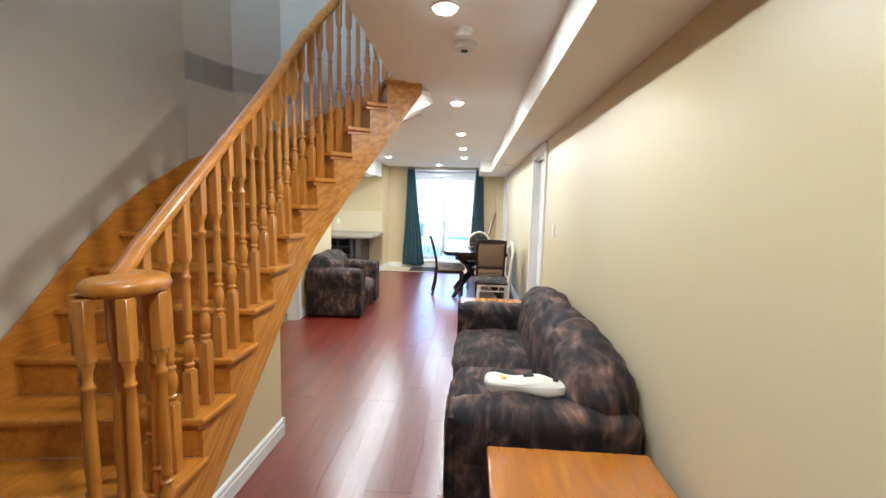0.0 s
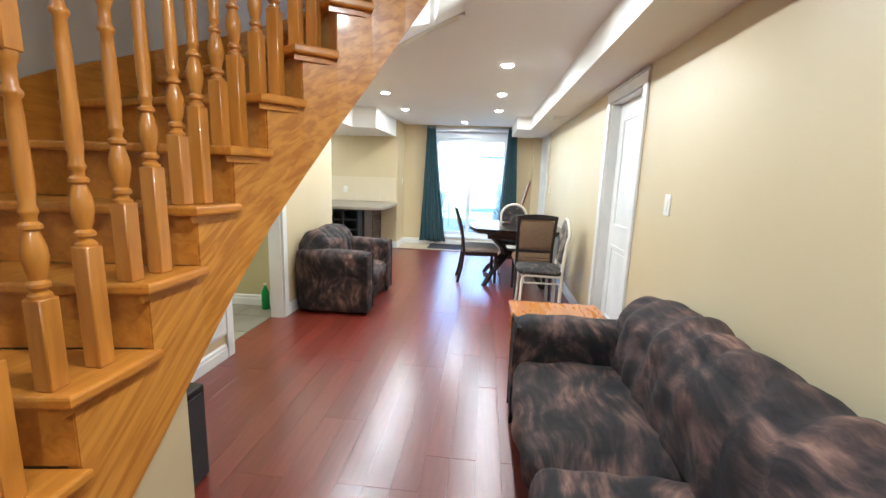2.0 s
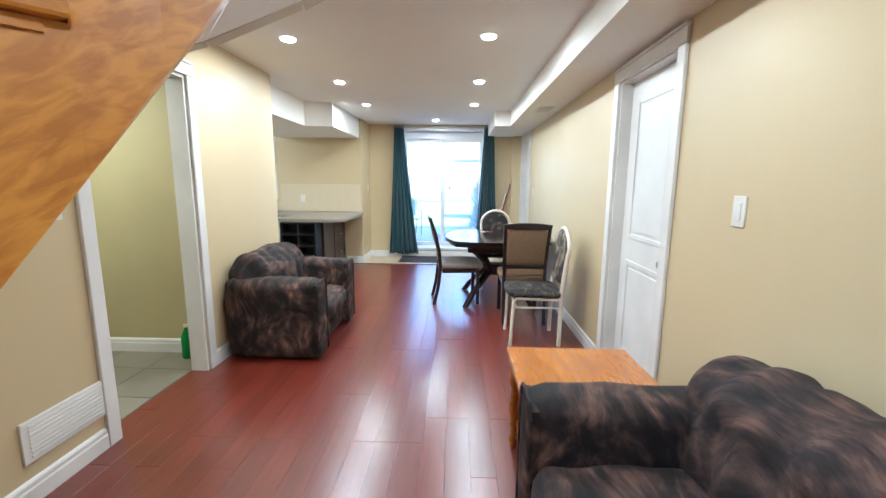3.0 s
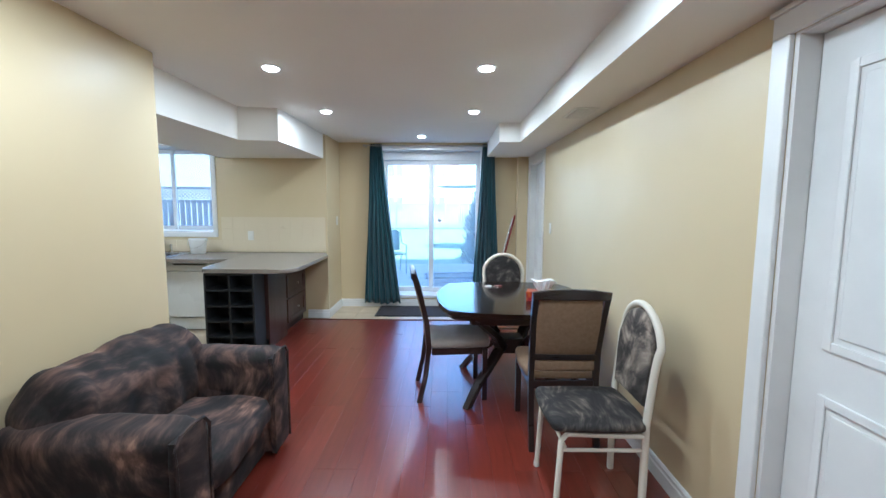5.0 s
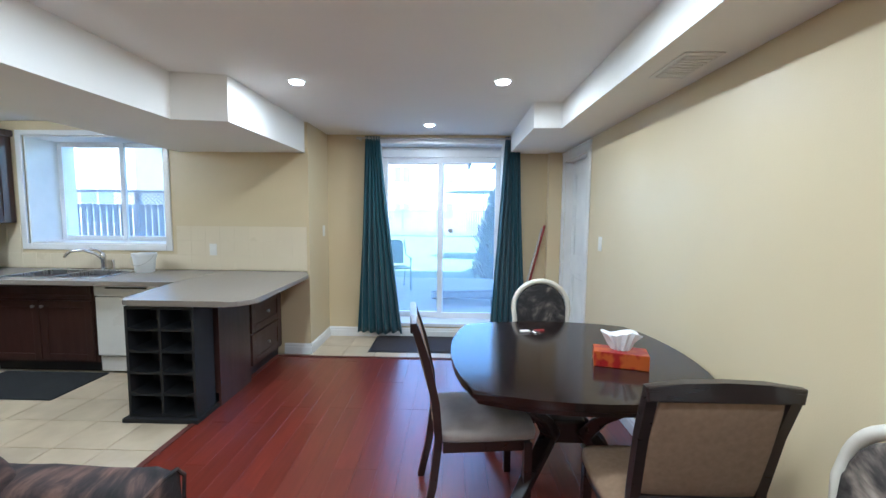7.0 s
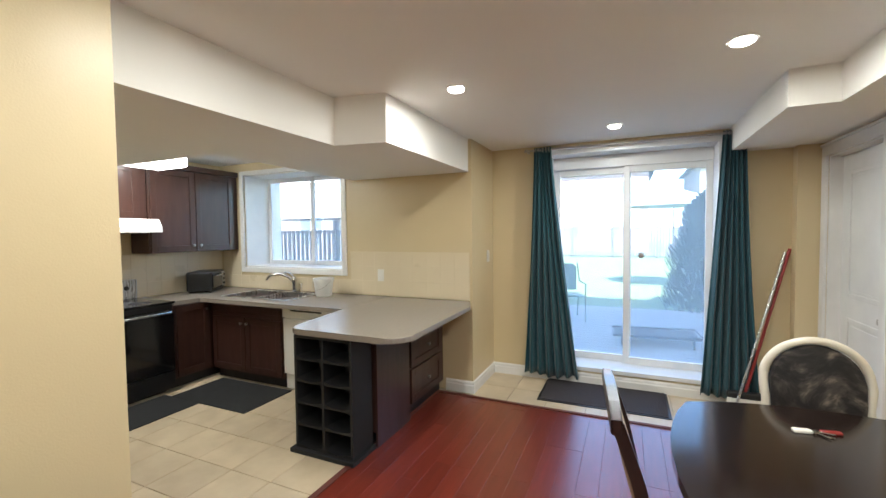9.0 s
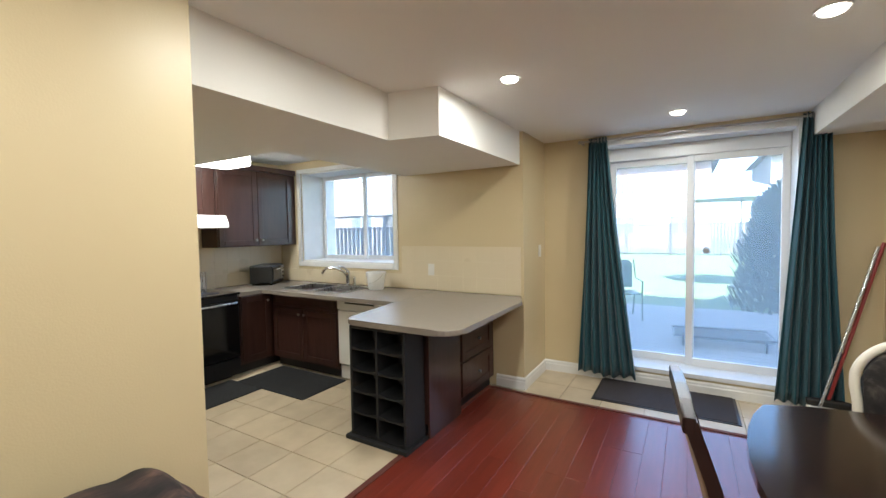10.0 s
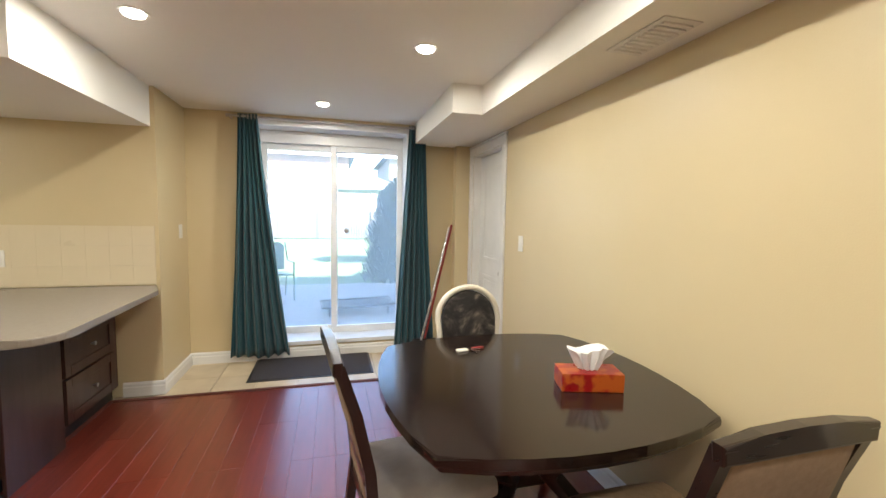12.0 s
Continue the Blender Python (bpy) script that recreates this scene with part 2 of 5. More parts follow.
UMB = material("grey umbrella canvas", (0.30, 0.32, 0.34), 0.9)

# ---- mesh helpers ----


def part(name, bm, mat, parent=None, label="", smooth=False):
    me = bpy.data.meshes.new(name)
    bmesh.ops.recalc_face_normals(bm, faces=bm.faces)
    bm.to_mesh(me)
    bm.free()
    me.materials.append(mat)
    if smooth:
        me.shade_smooth()
        me.set_sharp_from_angle(angle=radians(42))
    ob = new(name, me)
    ob.parent = parent
    if label:
        ob["label"] = label
    return ob


def thing(name, x, y, z, turn, label, category, group=""):
    ob = new(name)
    ob.empty_display_size = 0.1
    ob.matrix_basis = pose(x, y, z, 0, 0, turn)
    return tagged(ob, label, category, group)


def structure(ob, label="", category=""):
    return tagged(ob, label, category, kind="structure")


def box(x0, x1, y0, y1, z0, z1, bevel=0.0, bm=None, seg=2):
    bm = bm or bmesh.new()
    r = bmesh.ops.create_cube(bm, size=1.0)
    vs = r["verts"]
    for v in vs:
        v.co = Vector(((x0 + x1) / 2 + v.co.x * (x1 - x0), (y0 + y1) / 2 + v.co.y * (y1 - y0), (z0 + z1) / 2 + v.co.z * (z1 - z0)))
    if bevel:
        es = {e for v in vs for e in v.link_edges}
        bmesh.ops.bevel(bm, geom=list(es), offset=bevel, segments=seg, affect="EDGES", profile=0.5)
    return bm


def prism(poly, lo, hi, axis="z", bm=None, bevel=0.0):
    """A polygon in the plane across the axis, drawn out from lo to hi along it."""
    bm = bm or bmesh.new()

    def at(a, b, h):
        return {"z": (a, b, h), "x": (h, a, b), "y": (a, h, b)}[axis]
    low = [bm.verts.new(at(a, b, lo)) for a, b in poly]
    top = [bm.verts.new(at(a, b, hi)) for a, b in poly]
    fs = [bm.faces.new(low[::-1]), bm.faces.new(top)]
    n = len(poly)
    for i in range(n):
        fs.append(bm.faces.new((low[i], low[(i + 1) % n], top[(i + 1) % n], top[i])))
    if bevel:
        es = {e for f in fs[:2] for e in f.edges}
        bmesh.ops.bevel(bm, geom=list(es), offset=bevel, segments=2, affect="EDGES", profile=0.5)
    return bm


def lathe(profile, x=0.0, y=0.0, z=0.0, seg=12, bm=None):
    bm = bm or bmesh.new()
    rings = []
    for r, h in profile:
        rings.append([bm.verts.new((x + r * math.cos(2 * math.pi * i / seg), y + r * math.sin(2 * math.pi * i / seg), z + h)) for i in range(seg)])
    for a, b in zip(rings, rings[1:]):
        for i in range(seg):
            bm.faces.new((a[i], a[(i + 1) % seg], b[(i + 1) % seg], b[i]))
    bm.faces.new(rings[0][::-1])
    bm.faces.new(rings[-1])
    return bm


def tube(points, r, seg=8, bm=None, flat=1.0, closed=False):
    """A round bar along points; flat squeezes it along its own up axis."""
    bm = bm or bmesh.new()
    pts = [Vector(p) for p in points]
    n = len(pts)
    rings = []
    up = None
    for i, p in enumerate(pts):
        a = pts[(i - 1) % n] if closed or i > 0 else p
        b = pts[(i + 1) % n] if closed or i < n - 1 else p
        d = (b - a).normalized()
        ref = up if up is not None else (Vector((0, 0, 1)) if abs(d.z) < 0.9 else Vector((1, 0, 0)))
        side = d.cross(ref).normalized()
        up = side.cross(d).normalized()
        rings.append([bm.verts.new(p + side * (r * math.cos(2 * math.pi * k / seg)) + up * (r * flat * math.sin(2 * math.pi * k / seg))) for k in range(seg)])
    pairs = list(zip(rings, rings[1:])) + ([(rings[-1], rings[0])] if closed else [])
    for a, b in pairs:
        for k in range(seg):
            bm.faces.new((a[k], a[(k + 1) % seg], b[(k + 1) % seg], b[k]))
    if not closed:
        bm.faces.new(rings[0][::-1])
        bm.faces.new(rings[-1])
    return bm


def soft(x0, x1, y0, y1, z0, z1, r, n=10, puff=0.0, wave=None, lumps=0.0, bm=None):
    """A cushion: a box with round edges, swollen faces and an optional wave(x, y, z) along the normal."""
    bm = bm or bmesh.new()
    t = bmesh.new()
    bmesh.ops.create_cube(t, size=2.0)
    bmesh.ops.subdivide_edges(t, edges=t.edges[:], cuts=n, use_grid_fill=True)
    hx, hy, hz = (x1 - x0) / 2, (y1 - y0) / 2, (z1 - z0) / 2
    c = Vector(((x0 + x1) / 2, (y0 + y1) / 2, (z0 + z1) / 2))
    for v in t.verts:
        u = v.co.copy()
        p = Vector((u.x * hx, u.y * hy, u.z * hz))
        core = Vector((max(-hx + r, min(hx - r, p.x)), max(-hy + r, min(hy - r, p.y)), max(-hz + r, min(hz - r, p.z))))
        d = p - core
        nrm = d.normalized() if d.length > 1e-6 else Vector()
        q = core + nrm * min(r, d.length) if d.length > 1e-6 else p
        if puff:
            q += Vector((u.x * (1 - u.y ** 2) * (1 - u.z ** 2), u.y * (1 - u.x ** 2) * (1 - u.z ** 2), u.z * (1 - u.x ** 2) * (1 - u.y ** 2))) * puff
        w = c + q
        if wave:
            w += nrm * wave(w.x, w.y, w.z)
        if lumps:
            w += nrm * lumps * noise.noise(w * 7)
        v.co = w
    me = bpy.data.meshes.new("tmp")
    t.to_mesh(me)
    t.free()
    bm.from_mesh(me)
    bpy.data.meshes.remove(me)
    return bm


def wall(name, axis, lo, hi, a0, a1, z0, z1, holes, mat, label):
    """A wall with thickness lo..hi across the axis ('x': the wall runs along y), with real openings (a0, a1, z0, z1)."""
    cuts_a = sorted({a0, a1, *[h[i] for h in holes for i in (0, 1)]})
    cuts_z = sorted({z0, z1, *[h[i] for h in holes for i in (2, 3)]})
    bm = bmesh.new()
    for p, q in zip(cuts_a, cuts_a[1:]):
        run = None
        for b, t in zip(cuts_z, cuts_z[1:]):
            solid = not any(h[0] <= p and q <= h[1] and h[2] <= b and t <= h[3] for h in holes)
            if solid:
                if run is None:
                    run = [b, t]
                run[1] = t
            if (not solid or t == cuts_z[-1]) and run:
                if axis == "x":
                    box(lo, hi, p, q, run[0], run[1], bm=bm)
                else:
                    box(p, q, lo, hi, run[0], run[1], bm=bm)
                run = None
    return structure(part(name, bm, mat), label, "wall")


BASE = [(0, 0), (0.016, 0), (0.016, 0.07), (0.012, 0.078), (0.012, 0.095), (0.006, 0.105), (0, 0.11)]


def baseboard(axis, at, side, a0, a1, z=0.0):
    """A moulded skirting along a wall face: side is the way that it stands proud."""
    if axis == "x":
        bm = prism([(at + side * u, z + h) for u, h in BASE], a0, a1, "y")
    else:
        bm = prism([(at + side * u, z + h) for u, h in BASE], a0, a1, "x")
    return structure(part("baseboard", bm, TRIM), "white moulded baseboard", "baseboard")


def casing(name, face, side, a0, a1, top, w=0.077, t=0.02):
    """Door casing round an opening in a wall that runs along y, with two legs and a head."""
    root = structure(new(name), "white moulded door casing", "door casing")
    f0, f1 = sorted((face, face + side * t))
    g0, g1 = sorted((face, face + side * (t + 0.008)))
    for p, q in ((a0 - w, a0), (a1, a1 + w)):
        part("casing_leg", box(f0, f1, p, q, 0, top, 0.005), TRIM, root)
    part("casing_head", box(f0, f1, a0 - w, a1 + w, top, top + w, 0.005), TRIM, root)
    part("casing_cap", box(g0, g1, a0 - w - 0.01, a1 + w + 0.01, top + w, top + w + 0.018, 0.004), TRIM, root)
    return root


def panel_door(name, x, side, y0, y1, z1, label, knob_y, panels):
    """A painted panel door that stands in a wall along y; side faces the room."""
    root = structure(new(name), label, "door")
    f0, f1 = sorted((x, x - side * 0.04))
    part("door_leaf", box(f0, f1, y0, y1, 0.008, z1, 0.002), DOORW, root)
    for a, b, c, d in panels:
        bm = bmesh.new()
        r0, r1 = sorted((x, x + side * 0.008))
        for p, q, lo, hi in ((a, a + 0.03, c, d), (b - 0.03, b, c, d), (a + 0.03, b - 0.03, c, c + 0.03), (a + 0.03, b - 0.03, d - 0.03, d)):
            box(r0, r1, p, q, lo, hi, 0.003, bm=bm)
        part("panel_moulding", bm, DOORW, root)
        e0, e1 = sorted((x, x + side * 0.005))
        part("raised_panel", box(e0, e1, a + 0.05, b - 0.05, c + 0.05, d - 0.05, 0.004), DOORW, root)
    bm = bmesh.new()
    prof = [(0.026, 0), (0.026, 0.006), (0.010, 0.010), (0.010, 0.03), (0.024, 0.04), (0.028, 0.052), (0.02, 0.064), (0.004, 0.067)]
    lathe(prof, seg=16, bm=bm)
    bmesh.ops.transform(bm, matrix=pose(x + side * 0.001, knob_y, 0.92, 0, 90 * side, 0), verts=bm.verts)
    part("door_knob", bm, NICKEL, root, "satin nickel door knob", True)
    return root


# ---- large structure ----
RX, LX = 0.55, -2.33
wall("wall_right", "x", RX, RX + 0.14, -0.6, 11.7, 0, CEIL, [(6.15, 6.91, 0, 2.03), (10.43, 11.19, 0, 2.03)], PAINT, "beige painted drywall wall with two doors")
wall("wall_left", "x", LX - 0.12, LX, 5.1, 7.98, 0, CEIL, [(5.89, 6.70, 0, 2.03)], PAINT, "beige painted drywall wall with a doorway")
wall("wall_stub", "y", 4.98, 5.1, -2.45, -2.15, 0, 1.5, [], PAINT, "beige drywall return under the stairs")
wall("wall_kitchen_near", "y", 7.86, 7.98, -5.5, LX - 0.12, 0, CEIL, [], PAINT, "beige painted kitchen wall")
wall("wall_kitchen_west", "x", -5.54, -5.42, 7.86, 11.3, 0, CEIL, [], PAINT, "beige painted kitchen wall behind the stove")
wall("wall_kitchen_window", "y", 10.735, 11.3, -5.42, -2.12, 0, CEIL, [(-5.02, -3.58, 1.11, 2.20)], PAINT, "beige painted wall with the kitchen window")
wall("wall_nook", "x", -2.24, -2.12, 11.3, 11.72, 0, CEIL, [], PAINT, "beige drywall return beside the patio door")
wall("wall_patio", "y", 11.38, 11.72, -2.12, RX, 0, CEIL, [(-1.56, -0.08, 0.13, 2.30)], PAINT, "beige painted wall with the patio door opening")
wall("wall_back", "y", -0.72, -0.6, -2.45, 0.69, 0, CEIL, [], PAINT, "beige painted wall")

structure(part("wall_corner_chase", box(0.39, RX, 11.275, 11.38, 0, 2.14), PAINT), "beige boxed-in corner beside the patio door", "wall")

# the door room on the left
wall("wall_side_room_far", "y", 7.0, 7.1, -4.4, LX - 0.12, 0, CEIL, [], OLIVE, "olive painted wall of the side room")
wall("wall_side_room_near", "y", 5.0, 5.1, -4.4, -2.45, 0, CEIL, [], OLIVE, "olive painted wall of the side room")
wall("wall_side_room_west", "x", -4.5, -4.4, 5.0, 7.1, 0, CEIL, [], OLIVE, "olive painted wall of the side room")

# ceiling, with the opening over the stairs
ARC = [(-2.30, 4.75), (-2.16, 5.13), (-1.91, 5.46), (-1.55, 5.66), (-1.20, 5.76), (-0.85, 5.80), (-0.45, 5.82)]
bm = box(-0.78, 0.69, -0.72, 4.85, CEIL, CEIL + 0.2)
box(-0.66, 0.69, 4.85, 5.82, CEIL, CEIL + 0.2, bm=bm)
box(-2.45, 0.69, 5.82, 11.72, CEIL, CEIL + 0.2, bm=bm)
box(-5.54, -2.45, 4.9, 11.30, CEIL, CEIL + 0.2, bm=bm)
box(-2.45, -0.78, -0.72, 2.3, CEIL, CEIL + 0.2, bm=bm)
prism([(-2.45, 4.75), *ARC, (-2.45, 5.82)], CEIL, CEIL + 0.2, bm=bm)
structure(part("ceiling", bm, WHITE), "white painted drywall ceiling", "ceiling")

# boxed-in duct along the right wall, soffit over the kitchen
bm = prism([(0.18, -0.6), (RX, -0.6), (RX, 11.38), (-0.04, 11.38), (-0.04, 9.97), (0.18, 9.97)], 2.14, CEIL, "z")
structure(part("ceiling_duct_box", bm, WHITE), "white boxed-in duct along the ceiling edge", "bulkhead")
bm = prism([(-2.49, 7.98), (-2.49, 9.28), (-2.15, 9.34), (-2.15, 10.735), (-3.42, 10.735), (-3.37, 9.12), (-4.75, 9.12), (-4.75, 7.98)], 2.045, CEIL, "z")
structure(part("kitchen_soffit", bm, WHITE), "white drywall soffit over the kitchen", "bulkhead")

# stairwell walls above and beside the stairs
wall("wall_stairwell", "x", -2.45, -2.30, -0.72, 4.75, 0, 4.9, [(2.32, 4.6, 3.0, 4.75)], STAIRWALL, "grey painted stairwell wall")
wall("wall_stairwell_near", "y", 2.1, 2.3, -2.30, -0.58, CEIL + 0.2, 4.9, [], STAIRWALL, "grey painted upper stairwell wall")
wall("wall_stairwell_right", "x", -0.58, -0.45, 2.3, 4.85, CEIL + 0.2, 4.9, [], STAIRWALL, "grey painted upper stairwell wall")
wall("wall_upper_hall", "x", 0.6, 0.7, 4.75, 5.95, CEIL + 0.2, 4.9, [], STAIRWALL, "grey painted upper hall wall")
wall("wall_upper_hall_near", "y", 4.73, 4.85, -0.45, 0.6, CEIL + 0.2, 4.9, [], STAIRWALL, "grey painted upper hall wall")
wall("wall_upper_hall_far", "y", 5.82, 5.95, -0.45, 0.6, CEIL + 0.2, 4.9, [], STAIRWALL, "grey painted upper hall wall")
structure(part("ceiling_stairwell", box(-2.45, 0.7, 2.1, 5.95, 4.9, 5.0), WHITE), "white upper stairwell ceiling", "ceiling")

# ---- stairs ----
RISE = 0.1815
INNER = {1: (-1.337, 2.93), 2: (-1.337, 3.15), 3: (-1.337, 3.37), 4: (-1.337, 3.59), 5: (-1.337, 3.808), 6: (-1.337, 4.03), 7: (-1.334, 4.225), 8: (-1.308, 4.37),
         9: (-1.258, 4.49), 10: (-1.175, 4.588), 11: (-1.075, 4.66), 12: (-0.962, 4.722), 13: (-0.85, 4.775), 14: (-0.735, 4.82), 15: (-0.615, 4.855)}
OUTER = {1: (-2.29, 2.8), 2: (-2.29, 3.03), 3: (-2.29, 3.25), 4: (-2.29, 3.47), 5: (-2.29, 3.66), 6: (-2.29, 3.85), 7: (-2.29, 4.07), 8: (-2.29, 4.36),
         9: (-2.29, 4.73), 10: (-2.15, 5.12), 11: (-1.90, 5.45), 12: (-1.55, 5.65), 13: (-1.20, 5.75), 14: (-0.85, 5.79), 15: (-0.46, 5.81)}
DROP, DROP_OUT = 0.45, 0.27
stairs = tagged(new("staircase"), "honey oak curved staircase with turned balusters and a volute handrail", "staircase", kind="structure")


def loft(a, b, bm=None):
    """Closes two outlines of equal length into a solid."""
    bm = bm or bmesh.new()
    va, vb = [bm.verts.new(p) for p in a], [bm.verts.new(p) for p in b]
    bm.faces.new(va[::-1])
    bm.faces.new(vb)
    for i in range(len(a)):
        bm.faces.new((va[i], va[(i + 1) % len(a)], vb[(i + 1) % len(a)], vb[i]))
    return bm


for k in range(1, 15):
    I, O, J, P = (Vector((*q, 0)) for q in (INNER[k], OUTER[k], INNER[k + 1], OUTER[k + 1]))
    run = (I - O).normalized()
    fwd = Vector((run.y, -run.x, 0))
    z = k * RISE
    if k == 1:
        cx, cy = -1.30, 2.99
        ring = [(cx + 0.24 * math.cos(a), cy + 0.24 * math.sin(a)) for a in [radians(d) for d in range(-115, 76, 15)]]
        poly = [(O.x, O.y - 0.16), *ring, (J.x + 0.02, J.y + 0.03), (P.x, P.y + 0.03)]
        part("tread", prism(poly, z - 0.032, z, bevel=0.008), OAK, stairs)
        inner = [(x + (cx - x) * 0.12, y + (cy - y) * 0.12) for x, y in ring]
        part("riser", prism([(O.x, O.y - 0.13), *inner, (J.x, J.y), (P.x, P.y)], 0, z - 0.032), OAK, stairs)
        continue
    out = (J - I).normalized()
    side = Vector((out.y, -out.x, 0)) * 0.028
    a, b = I + fwd * -0.0 + side, O
    poly = [(a.x, a.y), (b.x, b.y), (P.x + fwd.x * -0.03, P.y + 0.03), (J.x + side.x - out.x * -0.03, J.y + side.y + out.y * 0.03)]
    part("tread", prism(poly, z - 0.03, z, bevel=0.008), OAK, stairs)
    off = -fwd * 0.028
    r0, r1 = I + off, O + off
    part("riser", loft([(r0.x, r0.y, z - RISE), (r1.x, r1.y, z - RISE), (r1.x, r1.y, z - 0.03), (r0.x, r0.y, z - 0.03)],
                       [(r0.x + off.x, r0.y + off.y, z - RISE), (r1.x + off.x, r1.y + off.y, z - RISE), (r1.x + off.x, r1.y + off.y, z - 0.03), (r0.x + off.x, r0.y + off.y, z - 0.03)]),
         OAK, stairs, "oak riser")
    # nosing return: a small cove under the overhanging end
    s = side * 0.25
    part("cove", loft([(I.x + s.x, I.y + s.y, z - 0.05), (J.x + s.x, J.y + s.y, z - 0.05), (J.x + s.x, J.y + s.y, z - 0.031), (I.x + s.x, I.y + s.y, z - 0.031)],
                      [(I.x, I.y, z - 0.05), (J.x, J.y, z - 0.05), (J.x, J.y, z - 0.031), (I.x, I.y, z - 0.031)]), OAK, stairs)

# cut stringer on the open side, wall stringer, plastered underside


def string_point(k):
    """Face of the stringer over step k, and the way in through its thickness."""
    a, b = Vector((*INNER[max(k - 1, 1)], 0)), Vector((*INNER[min(k + 1, 15)], 0))
    d = (b - a).normalized()
    return Vector((*INNER[k], 0)) + d * 0.03, Vector((-d.y, d.x, 0)) * 0.035


bm, under, skirt = bmesh.new(), bmesh.new(), bmesh.new()
for k in range(1, 15):
    I, J, O, P = Vector((*INNER[k], 0)), Vector((*INNER[k + 1], 0)), Vector((*OUTER[k], 0)), Vector((*OUTER[k + 1], 0))
    d = (J - I).normalized()
    n = Vector((-d.y, d.x, 0)) * 0.035
    s = d * 0.03
    zb0, zb1, zt = max(0, k * RISE - DROP), (k + 1) * RISE - DROP, k * RISE - 0.03
    if k > 1:
        (A, M), (B, N) = string_point(k), string_point(k + 1)
        loft([(A.x, A.y, zb0), (B.x, B.y, zb1), (B.x, B.y, zt), (A.x, A.y, zt)],
             [(A.x + M.x, A.y + M.y, zb0), (B.x + N.x, B.y + N.y, zb1), (B.x + N.x, B.y + N.y, zt), (A.x + M.x, A.y + M.y, zt)], bm)
    inw = (Vector((INNER[k][0], INNER[k][1], 0)) - O).normalized() * 0.02
    inp = (Vector((INNER[k + 1][0], INNER[k + 1][1], 0)) - P).normalized() * 0.02
    zs0, zs1 = k * RISE + 0.12, (k + 1) * RISE + 0.12
    loft([(O.x, O.y, zs0 - 0.36), (P.x, P.y, zs1 - 0.36), (P.x, P.y, zs1), (O.x, O.y, zs0)],
         [(O.x + inw.x, O.y + inw.y, zs0 - 0.36), (P.x + inp.x, P.y + inp.y, zs1 - 0.36), (P.x + inp.x, P.y + inp.y, zs1), (O.x + inw.x, O.y + inw.y, zs0)], skirt)
    if k >= 5:
        zz0, zz1 = k * RISE - DROP, (k + 1) * RISE - DROP
        yy0, yy1 = k * RISE - DROP_OUT, (k + 1) * RISE - DROP_OUT
        (A, M), (B, N) = string_point(k), string_point(k + 1)
        A, B, zz0, zz1 = A + M * 0.8, B + N * 0.8, zz0 + 0.012, zz1 + 0.012
        loft([(A.x, A.y, zz0), (B.x, B.y, zz1), (P.x, P.y, yy1), (O.x, O.y, yy0)],
             [(A.x, A.y, zz0 + 0.02), (B.x, B.y, zz1 + 0.02), (P.x, P.y, yy1 + 0.02), (O.x, O.y, yy0 + 0.02)], under)
part("stringer", bm, STRING, stairs, "oak cut stringer")
part("wall_stringer", skirt, OAK, stairs, "oak wall stringer")
structure(part("stair_underside", under, WHITE), "white plastered underside of the curved stairs", "soffit")

# drum wall round the upper stairs
bm = bmesh.new()
ks = [9, 10, 11, 12, 13, 14, 15]
for (p, q, k) in zip(ARC, ARC[1:], ks):
    d = (Vector((*q, 0)) - Vector((*p, 0))).normalized()
    n = Vector((-d.y, d.x, 0)) * 0.08
    zb0, zb1 = k * RISE - DROP_OUT, (k + 1) * RISE - DROP_OUT
    loft([(p[0], p[1], zb0), (q[0], q[1], zb1), (q[0], q[1], 4.9), (p[0], p[1], 4.9)],
         [(p[0] + n.x, p[1] + n.y, zb0), (q[0] + n.x, q[1] + n.y, zb1), (q[0] + n.x, q[1] + n.y, 4.9), (p[0] + n.x, p[1] + n.y, 4.9)], bm)
structure(part("wall_stair_drum", bm, STAIRWALL), "curved grey wall round the upper stairs", "wall")

# closed wall under the lower flight
slope = RISE / 0.22
zy = lambda y: 0.15 + (y - 3.37) * slope
bm = prism([(3.26, 0), (4.19, 0), (4.19, zy(4.19)), (3.30, zy(3.30)), (3.26, 0.06)], -1.47, -1.36, "x")
structure(part("wall_under_stairs", bm, PAINT), "beige drywall closing the space under the stairs", "wall")
baseboard("x", -1.36, 1, 3.35, 4.19)
structure(part("baseboard", box(-1.475, -1.344, 4.19, 4.206, 0, 0.11, 0.004), TRIM), "white baseboard return", "baseboard")


